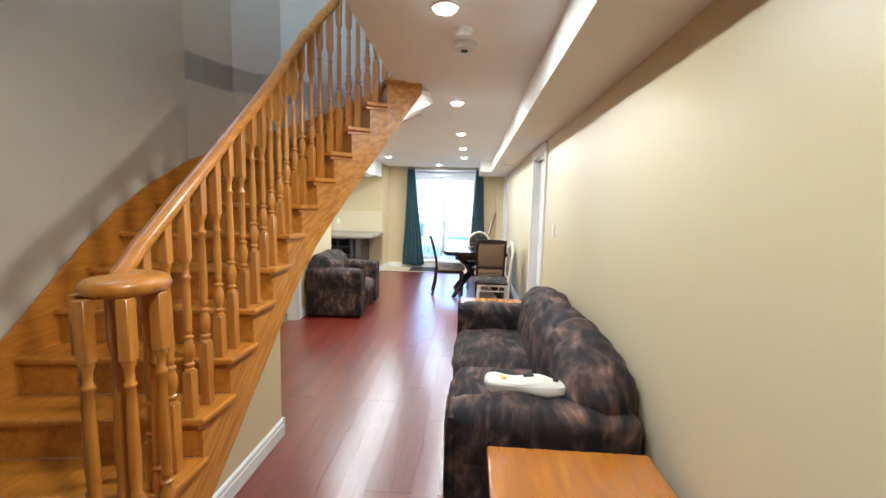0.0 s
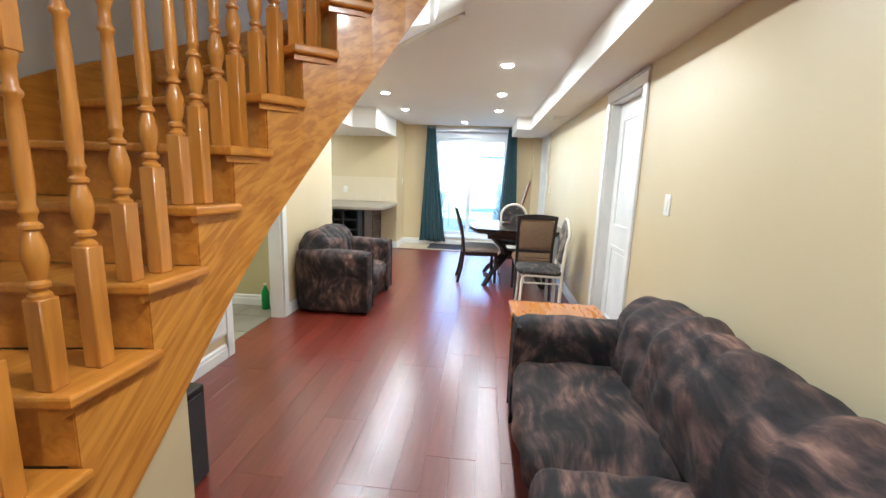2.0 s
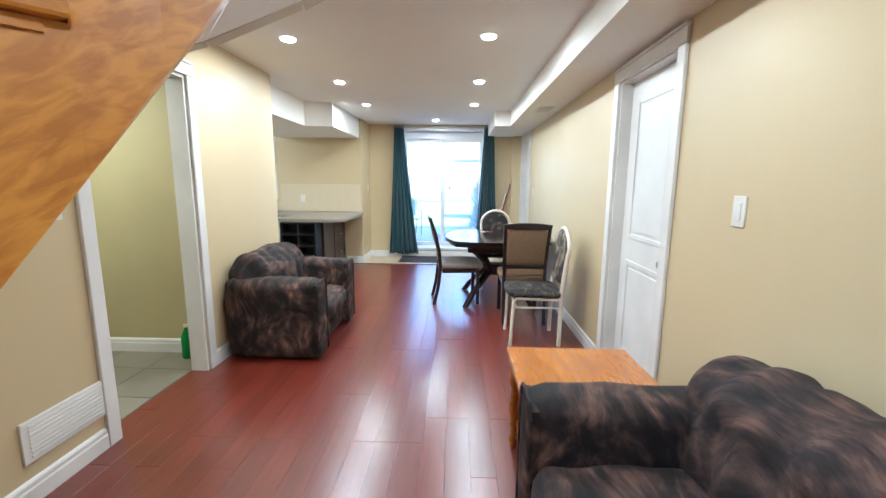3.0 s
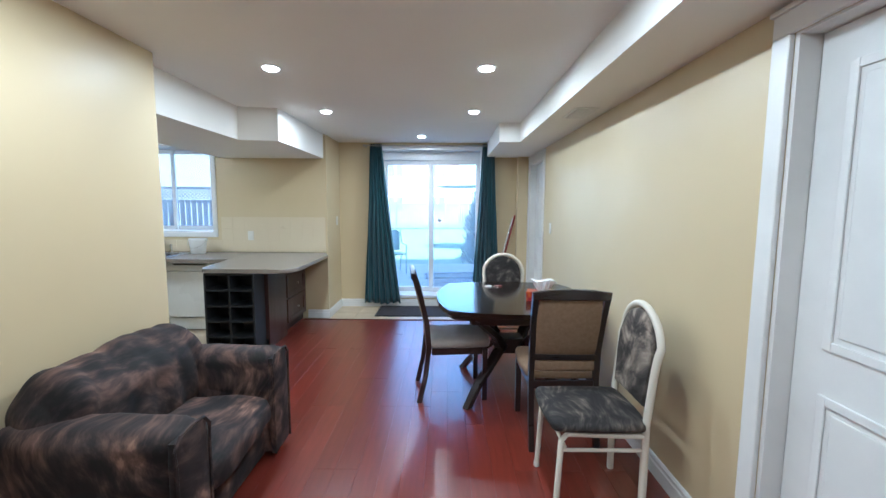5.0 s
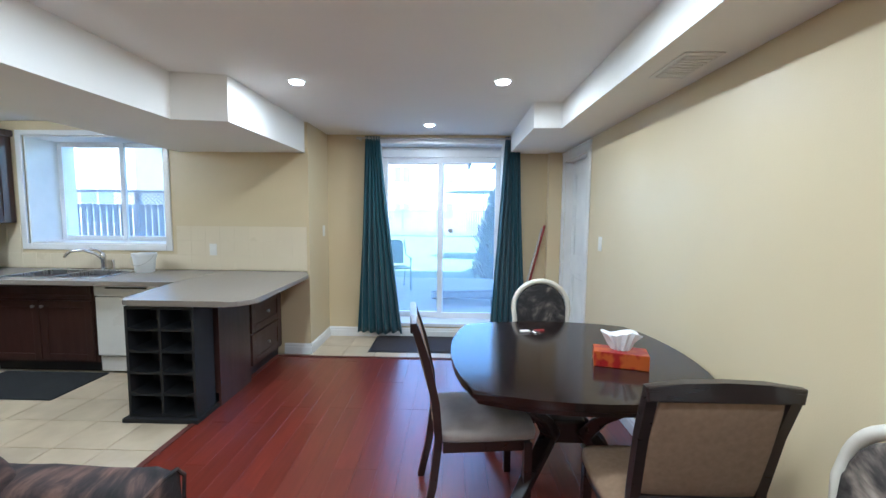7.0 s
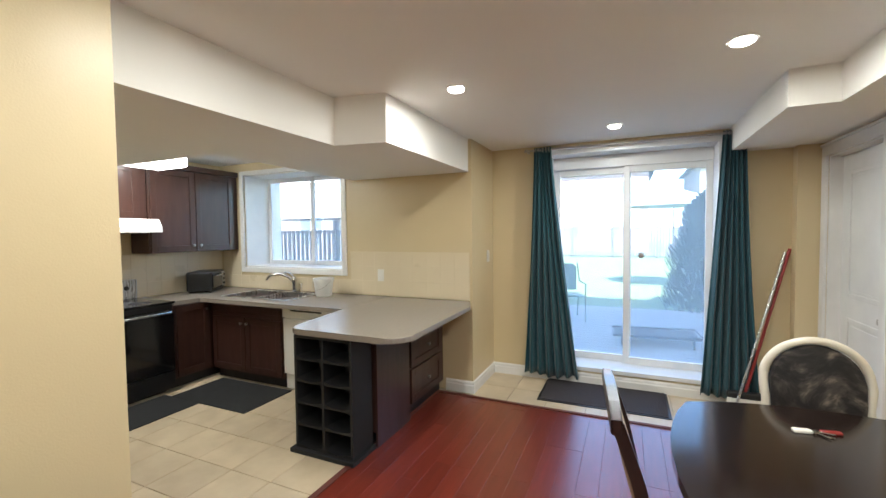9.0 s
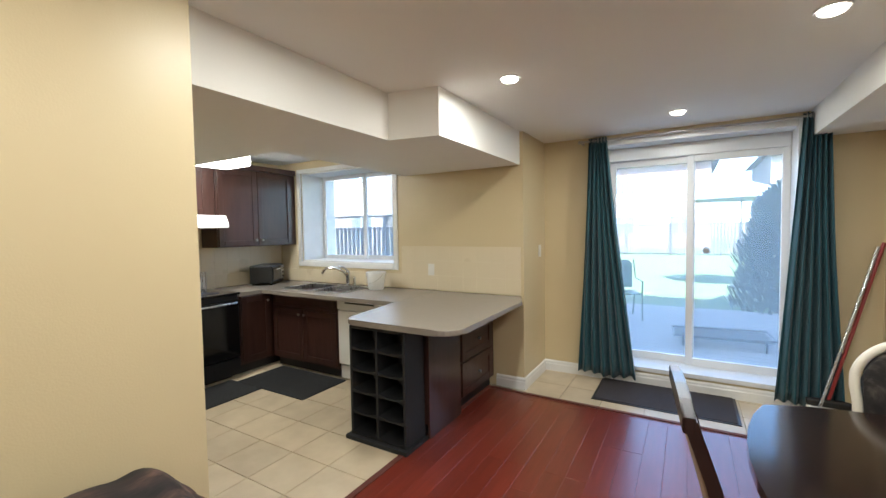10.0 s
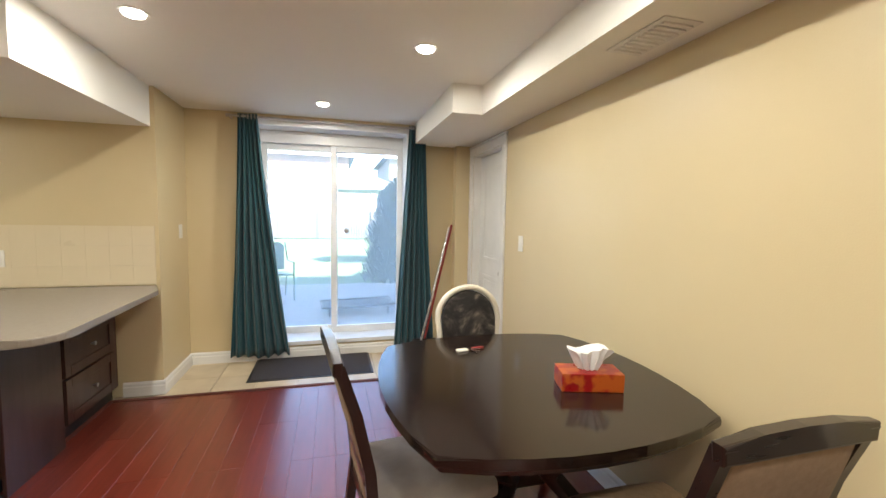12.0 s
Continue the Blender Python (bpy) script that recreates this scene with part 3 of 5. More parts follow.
def baluster(h, block, cap):
    """Turned stair baluster: square foot, vase and ring turning, slim shaft, square head."""
    b = bmesh.new()
    w = 0.021
    box(-w, w, -w, w, 0, block, 0.003, bm=b, seg=1)
    top = h - cap
    L = top - block
    prof = [(0.021, 0.0), (0.021, 0.007), (0.0135, 0.013), (0.0135, 0.018), (0.0205, 0.023), (0.0205, 0.031), (0.0135, 0.038), (0.0185, 0.058), (0.0235, 0.085),
            (0.0215, 0.108), (0.0145, 0.132), (0.0125, 0.138), (0.0195, 0.143), (0.0195, 0.151), (0.0125, 0.157), (0.0125, 0.168), (0.0165, 0.174), (0.0165, 0.180), (0.0135, 0.188)]
    prof += [(0.0165, 0.23), (0.0165, 0.35 * L + 0.08), (0.0145, 0.75 * L), (0.0125, L - 0.085), (0.018, L - 0.078), (0.018, L - 0.070), (0.0125, L - 0.063), (0.0125, L - 0.025), (0.019, L - 0.012), (0.019, L)]
    lathe([(r, block + q) for r, q in prof], seg=10, bm=b)
    box(-w * 0.9, w * 0.9, -w * 0.9, w * 0.9, top, h, 0.003, bm=b, seg=1)
    return b


RAILH = 0.92


def rail_at(u):
    """Place of the handrail over the steps, u counted in steps."""
    k = max(1, min(14, int(u)))
    a, b = Vector((*INNER[k], k * RISE)), Vector((*INNER[k + 1], (k + 1) * RISE))
    p = a.lerp(b, u - k)
    d = (b - a).normalized()
    n = Vector((-d.y, d.x, 0)).normalized() * 0.045
    return Vector((p.x + n.x, p.y + n.y, p.z + RAILH))


for k in range(2, 15):
    for i, f in enumerate((0.14, 0.64)):
        p = rail_at(k + f)
        foot = k * RISE
        bm = baluster(p.z - foot - 0.01, 0.20 + 0.09 * i, 0.17 + (0.09 if i == 0 else 0.0))
        ob = part("baluster", bm, OAKV, stairs, "", True)
        ob.location = (p.x, p.y, foot)
VC = Vector((-1.295, 2.975, 1.195))
for i, a in enumerate((20, 80, 140, 200, 260, 320)):
    bm = baluster(VC.z - RISE - 0.02, 0.20, 0.19)
    ob = part("baluster", bm, OAKV, stairs, "", True)
    ob.location = (VC.x + 0.105 * math.cos(radians(a)), VC.y + 0.105 * math.sin(radians(a)), RISE)
bm = lathe([(0.04, 0), (0.04, 0.25), (0.032, 0.26), (0.042, 0.29), (0.03, 0.32), (0.036, 0.45), (0.028, 0.80), (0.038, 0.84), (0.038, 0.99)], seg=14)
ob = part("newel_post", bm, OAKV, stairs, "turned oak newel post", True)
ob.location = (VC.x, VC.y, RISE)
pts = []
for i in range(22):
    a = radians(190 + 300 * i / 21)
    r = 0.055 + 0.075 * i / 21
    pts.append((VC.x + r * math.cos(a), VC.y + r * math.sin(a), VC.z + 0.005))
end = rail_at(2.0)
pts += [(-1.375, 3.06, 1.198)]
pts += [tuple(rail_at(2.1 + 0.25 * i)) for i in range(0, 50)]
bm = tube(pts, 0.034, 12, flat=0.85)
part("handrail", bm, OAK, stairs, "glossy oak handrail ending in a volute", True)
bm = lathe([(0.075, 0), (0.085, 0.012), (0.085, 0.04), (0.07, 0.052), (0.02, 0.056)], VC.x, VC.y, VC.z - 0.022, 20)
part("volute_cap", bm, OAK, stairs, "", True)

# ---- floors ----
structure(part("ground", box(-60, 60, 11.73, 90, -0.25, -0.12), GRASS), "green lawn", "lawn")
floor = structure(part("floor", box(-2.45, 0.69, -0.72, 10.65, -0.12, -0.010), UNDER), "glossy red cherry laminate plank floor", "floor")
floor_k = structure(part("floor_tiled", box(-5.54, -2.44, 7.8, 11.72, -0.12, -0.010), GROUT), "beige tiled kitchen floor", "floor")
floor_n = structure(part("floor_entry", box(-2.44, 0.69, 10.655, 11.72, -0.12, -0.010), GROUT), "beige tiled floor at the patio door", "floor")
floor_s = structure(part("floor_side_room", box(-4.5, -2.455, 5.0, 7.1, -0.12, -0.010), GROUT), "grey tiled floor of the side room", "floor")
structure(part("threshold_strip", box(-2.45, 0.55, 10.63, 10.67, 0.001, 0.007, 0.002), UNDER), "thin dark wood transition strip", "trim")
structure(part("threshold_strip", box(-2.46, -2.42, 7.98, 10.63, 0.001, 0.007, 0.002), UNDER), "thin dark wood transition strip", "trim")


def piece(name, w, l, h, mat, c=0.0018):
    """A flat piece with chamfered top edges, its near-left corner at the origin."""
    b = bmesh.new()
    lo = [b.verts.new(p) for p in ((0, 0, -h), (w, 0, -h), (w, l, -h), (0, l, -h))]
    mid = [b.verts.new(p) for p in ((0, 0, -c), (w, 0, -c), (w, l, -c), (0, l, -c))]
    top = [b.verts.new(p) for p in ((c, c, 0), (w - c, c, 0), (w - c, l - c, 0), (c, l - c, 0))]
    b.faces.new(top)
    for u, v in ((lo, mid), (mid, top)):
        for i in range(4):
            b.faces.new((u[i], u[(i + 1) % 4], v[(i + 1) % 4], v[i]))
    bmesh.ops.recalc_face_normals(b, faces=b.faces)
    me = bpy.data.meshes.new(name)
    b.to_mesh(me)
    b.free()
    me.materials.append(mat)
    return me


def lay(name, me, parent, x, y, sx=1.0, sy=1.0, z=0.0):
    ob = new(name, me)
    ob.parent = parent
    ob.location, ob.scale = (x, y, z), (sx, sy, 1)
    return ob


# ---- doors, casings, baseboards ----
casing("door_casing_1", RX, -1, 6.15, 6.91, 2.03)
casing("door_casing_2", RX, -1, 10.43, 11.19, 2.03)
casing("door_casing_3", LX, 1, 5.89, 6.70, 2.03)
for name, y0, y1, kn in (("door_1", 6.15, 6.91, 6.21), ("door_2", 10.43, 11.19, 10.50)):
    panel_door(name, RX + 0.075, -1, y0 + 0.02, y1 - 0.02, 2.02, "closed white two-panel interior door", kn,
               [(y0 + 0.13, y1 - 0.13, 1.00, 1.90), (y0 + 0.13, y1 - 0.13, 0.20, 0.85)])
    jm = structure(new("door_jamb"), "white painted door jamb", "door frame")
    part("jamb_side", box(RX + 0.001, RX + 0.139, y0, y0 + 0.018, 0, 2.03), TRIM, jm)
    part("jamb_side", box(RX + 0.001, RX + 0.139, y1 - 0.018, y1, 0, 2.03), TRIM, jm)
    part("jamb_head", box(RX + 0.001, RX + 0.139, y0 + 0.018, y1 - 0.018, 2.022, 2.03), TRIM, jm)
    structure(part("door_backing", box(RX + 0.125, RX + 0.138, y0 + 0.018, y1 - 0.018, 0, 2.022), TRIM), "white door backing", "door frame")
jm = structure(new("door_jamb"), "white painted doorway jamb", "door frame")
part("jamb_side", box(LX - 0.119, LX - 0.001, 5.89, 5.908, 0, 2.03), TRIM, jm)
part("jamb_side", box(LX - 0.119, LX - 0.001, 6.682, 6.70, 0, 2.03), TRIM, jm)
part("jamb_head", box(LX - 0.119, LX - 0.001, 5.908, 6.682, 2.012, 2.03), TRIM, jm)
baseboard("x", RX, -1, -0.6, 6.07)
baseboard("x", RX, -1, 6.99, 10.35)
baseboard("x", LX, 1, 5.1, 5.81)
baseboard("x", LX, 1, 6.78, 7.98)
baseboard("y", 7.0, -1, -4.4, LX - 0.12)
baseboard("y", 10.735, -1, -2.39, -2.104)
baseboard("x", -2.12, 1, 10.735, 11.38)
baseboard("y", 11.38, -1, -2.12, 0.39)
baseboard("y", 5.1, 1, -2.33, -2.15)
structure(part("baseboard", box(-2.15, -2.134, 4.98, 5.116, 0, 0.11, 0.004), TRIM), "white baseboard return", "baseboard")

# ---- patio door ----
pd = structure(new("door_patio"), "white vinyl sliding glass patio door, closed", "patio door")
PX0, PX1, PZ0, PZ1 = -1.56, -0.08, 0.13, 2.30
part("jamb", box(PX0, PX0 + 0.035, 11.37, 11.70, PZ0, PZ1, 0.003), VINYL, pd)
part("jamb", box(PX1 - 0.035, PX1, 11.37, 11.70, PZ0, PZ1, 0.003), VINYL, pd)
part("header", box(PX0 + 0.035, PX1 - 0.035, 11.37, 11.70, 2.24, PZ1, 0.003), VINYL, pd)
part("transom_panel", box(PX0 + 0.035, PX1 - 0.035, 11.60, 11.68, 2.12, 2.24, 0.006), VINYL, pd)
part("sill", box(PX0 + 0.035, PX1 - 0.035, 11.36, 11.70, PZ0, PZ0 + 0.04, 0.004), VINYL, pd)
for i, (a, b, y) in enumerate(((PX0 + 0.035, -0.79, 11.66), (-0.86, PX1 - 0.035, 11.615))):
    sash = part("sash", box(a, a + 0.055, y, y + 0.035, PZ0 + 0.04, 2.12, 0.004), VINYL, pd)
    part("sash_stile", box(b - 0.055, b, y, y + 0.035, PZ0 + 0.04, 2.12, 0.004), VINYL, pd)
    part("sash_rail", box(a + 0.055, b - 0.055, y, y + 0.035, 2.06, 2.12, 0.004), VINYL, pd)
    part("sash_rail", box(a + 0.055, b - 0.055, y, y + 0.035, PZ0 + 0.04, PZ0 + 0.11, 0.004), VINYL, pd)
    g = part("pane", box(a + 0.05, b - 0.05, y + 0.014, y + 0.02, PZ0 + 0.10, 2.07), HAZY, pd)
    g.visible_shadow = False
bm = lathe([(0.028, 0), (0.028, 0.01), (0.02, 0.02), (0.004, 0.022)], seg=16)
bmesh.ops.transform(bm, matrix=pose(-0.70, 11.612, 1.25, 90, 0, 0), verts=bm.verts)
part("lock_rosette", bm, NICKEL, pd, "round grey lock rosette", True)

# ---- kitchen window ----
wd = structure(new("window_1"), "white sliding kitchen window in a deep recess", "window")
WX0, WX1, WZ0, WZ1 = -5.02, -3.58, 1.11, 2.20
part("window_frame", box(WX0 - 0.06, WX0, 10.72, 10.75, WZ0 - 0.06, WZ1 + 0.05, 0.005), TRIM, wd)
part("window_frame", box(WX1, WX1 + 0.06, 10.72, 10.75, WZ0 - 0.06, WZ1 + 0.05, 0.005), TRIM, wd)
part("window_frame", box(WX0, WX1, 10.72, 10.75, WZ1, WZ1 + 0.05, 0.005), TRIM, wd)
part("window_sill", box(WX0, WX1, 10.715, 10.75, WZ0 - 0.06, WZ0, 0.005), TRIM, wd)
for a, b, c, d in ((WX0, WX0 + 0.012, WZ0, WZ1), (WX1 - 0.012, WX1, WZ0, WZ1), (WX0 + 0.012, WX1 - 0.012, WZ0, WZ0 + 0.012), (WX0 + 0.012, WX1 - 0.012, WZ1 - 0.012, WZ1)):
    part("reveal", box(a, b, 10.752, 11.295, c, d), TRIM, wd)
for a, b, y in ((WX0 + 0.012, -4.27, 11.09), (-4.33, WX1 - 0.012, 11.115)):
    for p, q, c, d in ((a, a + 0.05, WZ0 + 0.012, WZ1 - 0.012), (b - 0.05, b, WZ0 + 0.012, WZ1 - 0.012), (a + 0.05, b - 0.05, WZ0 + 0.012, WZ0 + 0.062), (a + 0.05, b - 0.05, WZ1 - 0.062, WZ1 - 0.012)):
        part("sash", box(p, q, y, y + 0.022, c, d, 0.004), VINYL, wd)
    g = part("pane", box(a + 0.045, b - 0.045, y + 0.008, y + 0.013, WZ0 + 0.055, WZ1 - 0.055), GLASS, wd)
    g.visible_shadow = False

# ---- ceiling fixtures ----
for x, y in DOWNLIGHTS:
    t = thing("downlight", x, y, CEIL, 0, "lit round recessed ceiling downlight with white ring", "downlight", "recessed downlights")
    b = lathe([(0.062, -0.006), (0.062, 0), (0.05, 0), (0.05, -0.004)], seg=24)
    part("ring", b, TRIM, t, "", True)
    part("lens", lathe([(0.034, -0.019), (0.045, -0.014), (0.05, -0.003)], seg=24), GLOW, t, "", True)
t = thing("smoke_alarm", -0.27, 4.12, CEIL, 0, "white round smoke alarm on the ceiling", "smoke alarm")
part("body", lathe([(0.068, 0), (0.068, -0.018), (0.055, -0.034), (0.02, -0.038)], seg=24), PLATE, t, "", True)
part("sensor", lathe([(0.02, -0.038), (0.018, -0.044), (0.005, -0.045)], seg=12), BLACK, t)
t = thing("sprinkler_rose", -0.27, 3.95, CEIL, 0, "white ceiling cover disc beside the smoke alarm", "ceiling cover")
part("body", lathe([(0.045, 0), (0.045, -0.01), (0.03, -0.03), (0.01, -0.032)], seg=20), PLATE, t, "", True)
t = thing("duct_vent", 0.37, 8.58, 2.14, 0, "white louvred air vent under the duct box", "air vent")
part("frame", box(-0.085, 0.085, -0.165, 0.165, -0.006, -0.0005, 0.002), TRIM, t)
for i in range(9):
    part("slat", box(-0.065, 0.065, -0.14 + 0.033 * i, -0.125 + 0.033 * i, -0.014, -0.006, 0.001), TRIM, t)
t = thing("kitchen_light", -4.62, 9.35, CEIL, 0, "lit white box ceiling light in the kitchen", "ceiling light")
part("stem", box(-0.05, 0.05, -0.05, 0.05, -0.1, 0), TRIM, t)
part("diffuser", box(-0.2, 0.2, -0.3, 0.3, -0.235, -0.1, 0.02), KGLOW, t)


def switch(x, y, z, turn, name="light_switch", toggle=True):
    t = thing(name, x, y, z, turn, "white rocker light switch on the wall" if toggle else "white wall socket plate", "light switch" if toggle else "wall socket")
    part("plate", box(-0.037, 0.037, 0, 0.007, -0.06, 0.06, 0.003), PLATE, t)
    if toggle:
        part("rocker", box(-0.017, 0.017, 0.007, 0.011, -0.034, 0.034, 0.002), PLATE, t)
    else:
        for s in (-0.02, 0.02):
            part("socket_face", box(-0.016, 0.016, 0.007, 0.010, s - 0.014, s + 0.014, 0.002), PLATE, t)


switch(RX, 5.58, 1.26, 90)
switch(RX, 10.05, 1.22, 90)
switch(LX, 5.70, 1.24, -90)
switch(-3.1, 10.727, 1.07, 180, "wall_socket", False)
switch(-3.62, 7.0, 0.33, 180, "wall_socket", False)
switch(-2.12, 11.2, 1.25, -90)
switch(LX, 5.30, 0.42, -90, "wall_socket", False)
t = thing("wall_vent_cover", LX, 5.63, 0.28, -90, "white painted return-air vent cover above the baseboard", "air vent")
part("plate", box(-0.21, 0.21, 0, 0.012, -0.10, 0.085, 0.004), TRIM, t)
for i in range(8):
    part("louvre", box(-0.18, 0.18, 0.012, 0.016, -0.078 + 0.019 * i, -0.068 + 0.019 * i, 0.001), TRIM, t)

# ---- living area: sofa, armchair, low tables ----


def couch(name, x, y, turn, length, seats, label, category, depth=0.020, d=0.80, top=0.83, seat=0.43, drop=0.20):
    """A plump velour couch, facing +y in its own frame, its back at y = 0."""
    t = thing(name, x, y, 0, turn, label, category)
    h = length / 2
    aw = 0.20
    part("plinth", soft(-h + 0.03, h - 0.03, 0.05, d - 0.05, 0.015, 0.26, 0.03, 6), VELOUR, t, "", True)
    for s in (-1, 1):
        a0, a1 = sorted((s * h, s * (h - aw)))
        arm = soft(a0, a1, 0.02, d, 0.02, 0.58, 0.045, 8, 0.010)
        soft(a0 - 0.005, a1 + 0.005, 0.01, d + 0.015, 0.36, 0.625, 0.060, 10, 0.010, lumps=0.012, bm=arm)
        arm_ob = part("arm", arm, VELOUR, t, "", True)
        part("arm_front", soft(a0 - 0.002, a1 + 0.002, d - 0.02, d + 0.022, 0.03, 0.60, 0.018, 5, 0.006), VELOUR, arm_ob, "", True)
        xm, hw = (a0 + a1) / 2, aw / 2 + 0.004
        ring = [(xm - hw, d + 0.02, 0.04), (xm - hw, d + 0.02, 0.50), (xm - hw - 0.006, d + 0.02, 0.57), (xm - hw + 0.03, d + 0.02, 0.612), (xm, d + 0.02, 0.62),
                (xm + hw - 0.03, d + 0.02, 0.612), (xm + hw + 0.006, d + 0.02, 0.57), (xm + hw, d + 0.02, 0.50), (xm + hw, d + 0.02, 0.04)]
        part("piping", tube(ring, 0.007, 6), VELOUR, arm_ob, "", True)
    w = (length - 2 * aw) / seats
    for i in range(seats):
        x0 = -h + aw + w * i
        part("seat_cushion", soft(x0 + 0.004, x0 + w - 0.004, 0.22, d + 0.015, 0.22, seat, 0.06, 16, 0.03, lumps=0.02), VELOUR, t, "", True)
    # fan-pleated back, higher in the middle
    bx = h - 0.05
    pleats = max(6, round(length / 0.17))

    def pleat(px, py, pz):
        u = (px + bx) / (2 * bx) * pleats + 0.35 * (pz - 0.6) * 4 * (1 if px > 0 else -1)
        return depth * abs(math.sin(math.pi * u)) - 0.66 * depth
    back = bmesh.new()
    soft(-bx, bx, 0.02, 0.32, 0.30, top, 0.15, 44, 0.02, pleat, 0.02, bm=back)
    for v in back.verts:
        q = abs(v.co.x) / bx
        v.co.z -= drop * max(0.0, q - 0.55) ** 1.6 * (v.co.z - 0.3) / 0.5
        v.co.y -= 0.10 * (v.co.z - 0.3) * 0.8
        v.co.y = max(v.co.y, 0.0)
    part("back_cushion", back, VELOUR, t, "", True)
    return t


couch("sofa", 0.535, 4.42, 90, 2.04, 2, "dark brown patterned velour sofa against the wall", "sofa")
couch("armchair", -2.30, 7.385, -90, 1.04, 1, "dark brown patterned velour armchair against the wall", "armchair", 0.013, 0.71, 0.785, 0.40, 0.12)


def low_table(name, x, y, w, d, h, label):
    t = thing(name, x, y, 0, 0, label, "side table")
    part("top", box(-w / 2, w / 2, -d / 2, d / 2, h - 0.03, h, 0.008), PINE, t)
    part("frame_moulding", box(-w / 2 + 0.015, w / 2 - 0.015, -d / 2 + 0.015, d / 2 - 0.015, h - 0.055, h - 0.03, 0.006), PINE, t)
    for s in (-1, 1):
        part("apron", box(-w / 2 + 0.05, w / 2 - 0.05, s * (d / 2 - 0.045) - 0.01, s * (d / 2 - 0.045) + 0.01, h - 0.14, h - 0.055, 0.003), PINE, t)
        part("apron", box(s * (w / 2 - 0.045) - 0.01, s * (w / 2 - 0.045) + 0.01, -d / 2 + 0.05, d / 2 - 0.05, h - 0.14, h - 0.055, 0.003), PINE, t)
        for q in (-1, 1):
            part("leg", lathe([(0.018, 0), (0.024, 0.03), (0.018, 0.06), (0.026, h * 0.4), (0.02, h * 0.6), (0.03, h * 0.68), (0.03, h - 0.055)],
                              s * (w / 2 - 0.045), q * (d / 2 - 0.045), 0, 12), PINE, t, "", True)
    part("shelf", box(-w / 2 + 0.05, w / 2 - 0.05, -d / 2 + 0.05, d / 2 - 0.05, 0.14, 0.16, 0.003), PINE, t)
    return t


low_table("side_table", 0.19, 3.02, 0.62, 0.62, 0.53, "honey pine side table at the near end of the sofa")
low_table("side_table", 0.02, 5.74, 0.60, 0.46, 0.53, "honey pine side table at the far end of the sofa")

t = thing("throw_pillow", 0.075, 3.62, 0.640, 2, "small cream pillow with printed motif on the sofa arm", "pillow")
part("cover", soft(-0.175, 0.175, -0.055, 0.055, -0.012, 0.046, 0.016, 14, 0.008, lumps=0.04), PILLOWC, t, "", True)
part("print", soft(-0.02, 0.03, 0.005, 0.03, 0.050, 0.060, 0.004, 3), INK, t, "dark printed shape", True)
part("print", soft(0.11, 0.135, -0.02, 0.0, 0.044, 0.054, 0.004, 3), INK, t, "dark printed shape", True)
part("print", soft(-0.125, -0.10, -0.01, 0.02, 0.044, 0.054, 0.004, 3), YELLOW, t, "yellow printed shape", True)

t = thing("tower_speaker", -1.80, 4.58, 0, 0, "black upright box beside the stairs on the floor", "speaker")
part("body", box(-0.13, 0.13, -0.10, 0.10, 0.01, 0.45, 0.008), BLACK, t)
part("grille", box(0.13, 0.136, -0.08, 0.08, 0.04, 0.42, 0.003), MAT, t)
part("foot", box(-0.12, 0.12, -0.09, 0.09, 0, 0.01), BLACK, t)
t = thing("plastic_bottle", -2.62, 6.90, 0, 0, "green plastic bottle on the side room floor", "bottle")
part("bottle_body", lathe([(0.035, 0), (0.038, 0.01), (0.038, 0.16), (0.03, 0.19), (0.013, 0.225), (0.013, 0.245)], seg=16), GREENGL, t, "", True)
part("cap", lathe([(0.015, 0.245), (0.015, 0.265)], seg=12), PLATE, t)

# ---- dining set ----
TX, TY = -0.075, 8.72
t = thing("dining_table", TX, TY, 0, 0, "dark polished wooden dining table with bowed edges and splayed legs", "dining table")
outline = []
for qx, qy in ((1, 0), (0, 1), (-1, 0), (0, -1)):
    for i in range(9):
        u = -1 + 2 * i / 8
        bow = 0.60 - 0.09 * u * u
        along = 0.50 * u
        outline.append((bow * qx - along * qy, bow * qy + along * qx))
part("tabletop", prism(outline, 0.715, 0.75, bevel=0.010), TABLETOP, t)
part("rim", prism([(a * 0.955, b * 0.955) for a, b in outline], 0.685, 0.715, bevel=0.006), ESPRESSO, t)
for s in (-1, 1):
    part("apron", box(-0.34, 0.34, s * 0.33 - 0.012, s * 0.33 + 0.012, 0.60, 0.685, 0.004), ESPRESSO, t)
    part("apron", box(s * 0.34 - 0.012, s * 0.34 + 0.012, -0.32, 0.32, 0.60, 0.685, 0.004), ESPRESSO, t)
part("hub", box(-0.09, 0.09, -0.09, 0.09, 0.30, 0.42, 0.01), ESPRESSO, t)
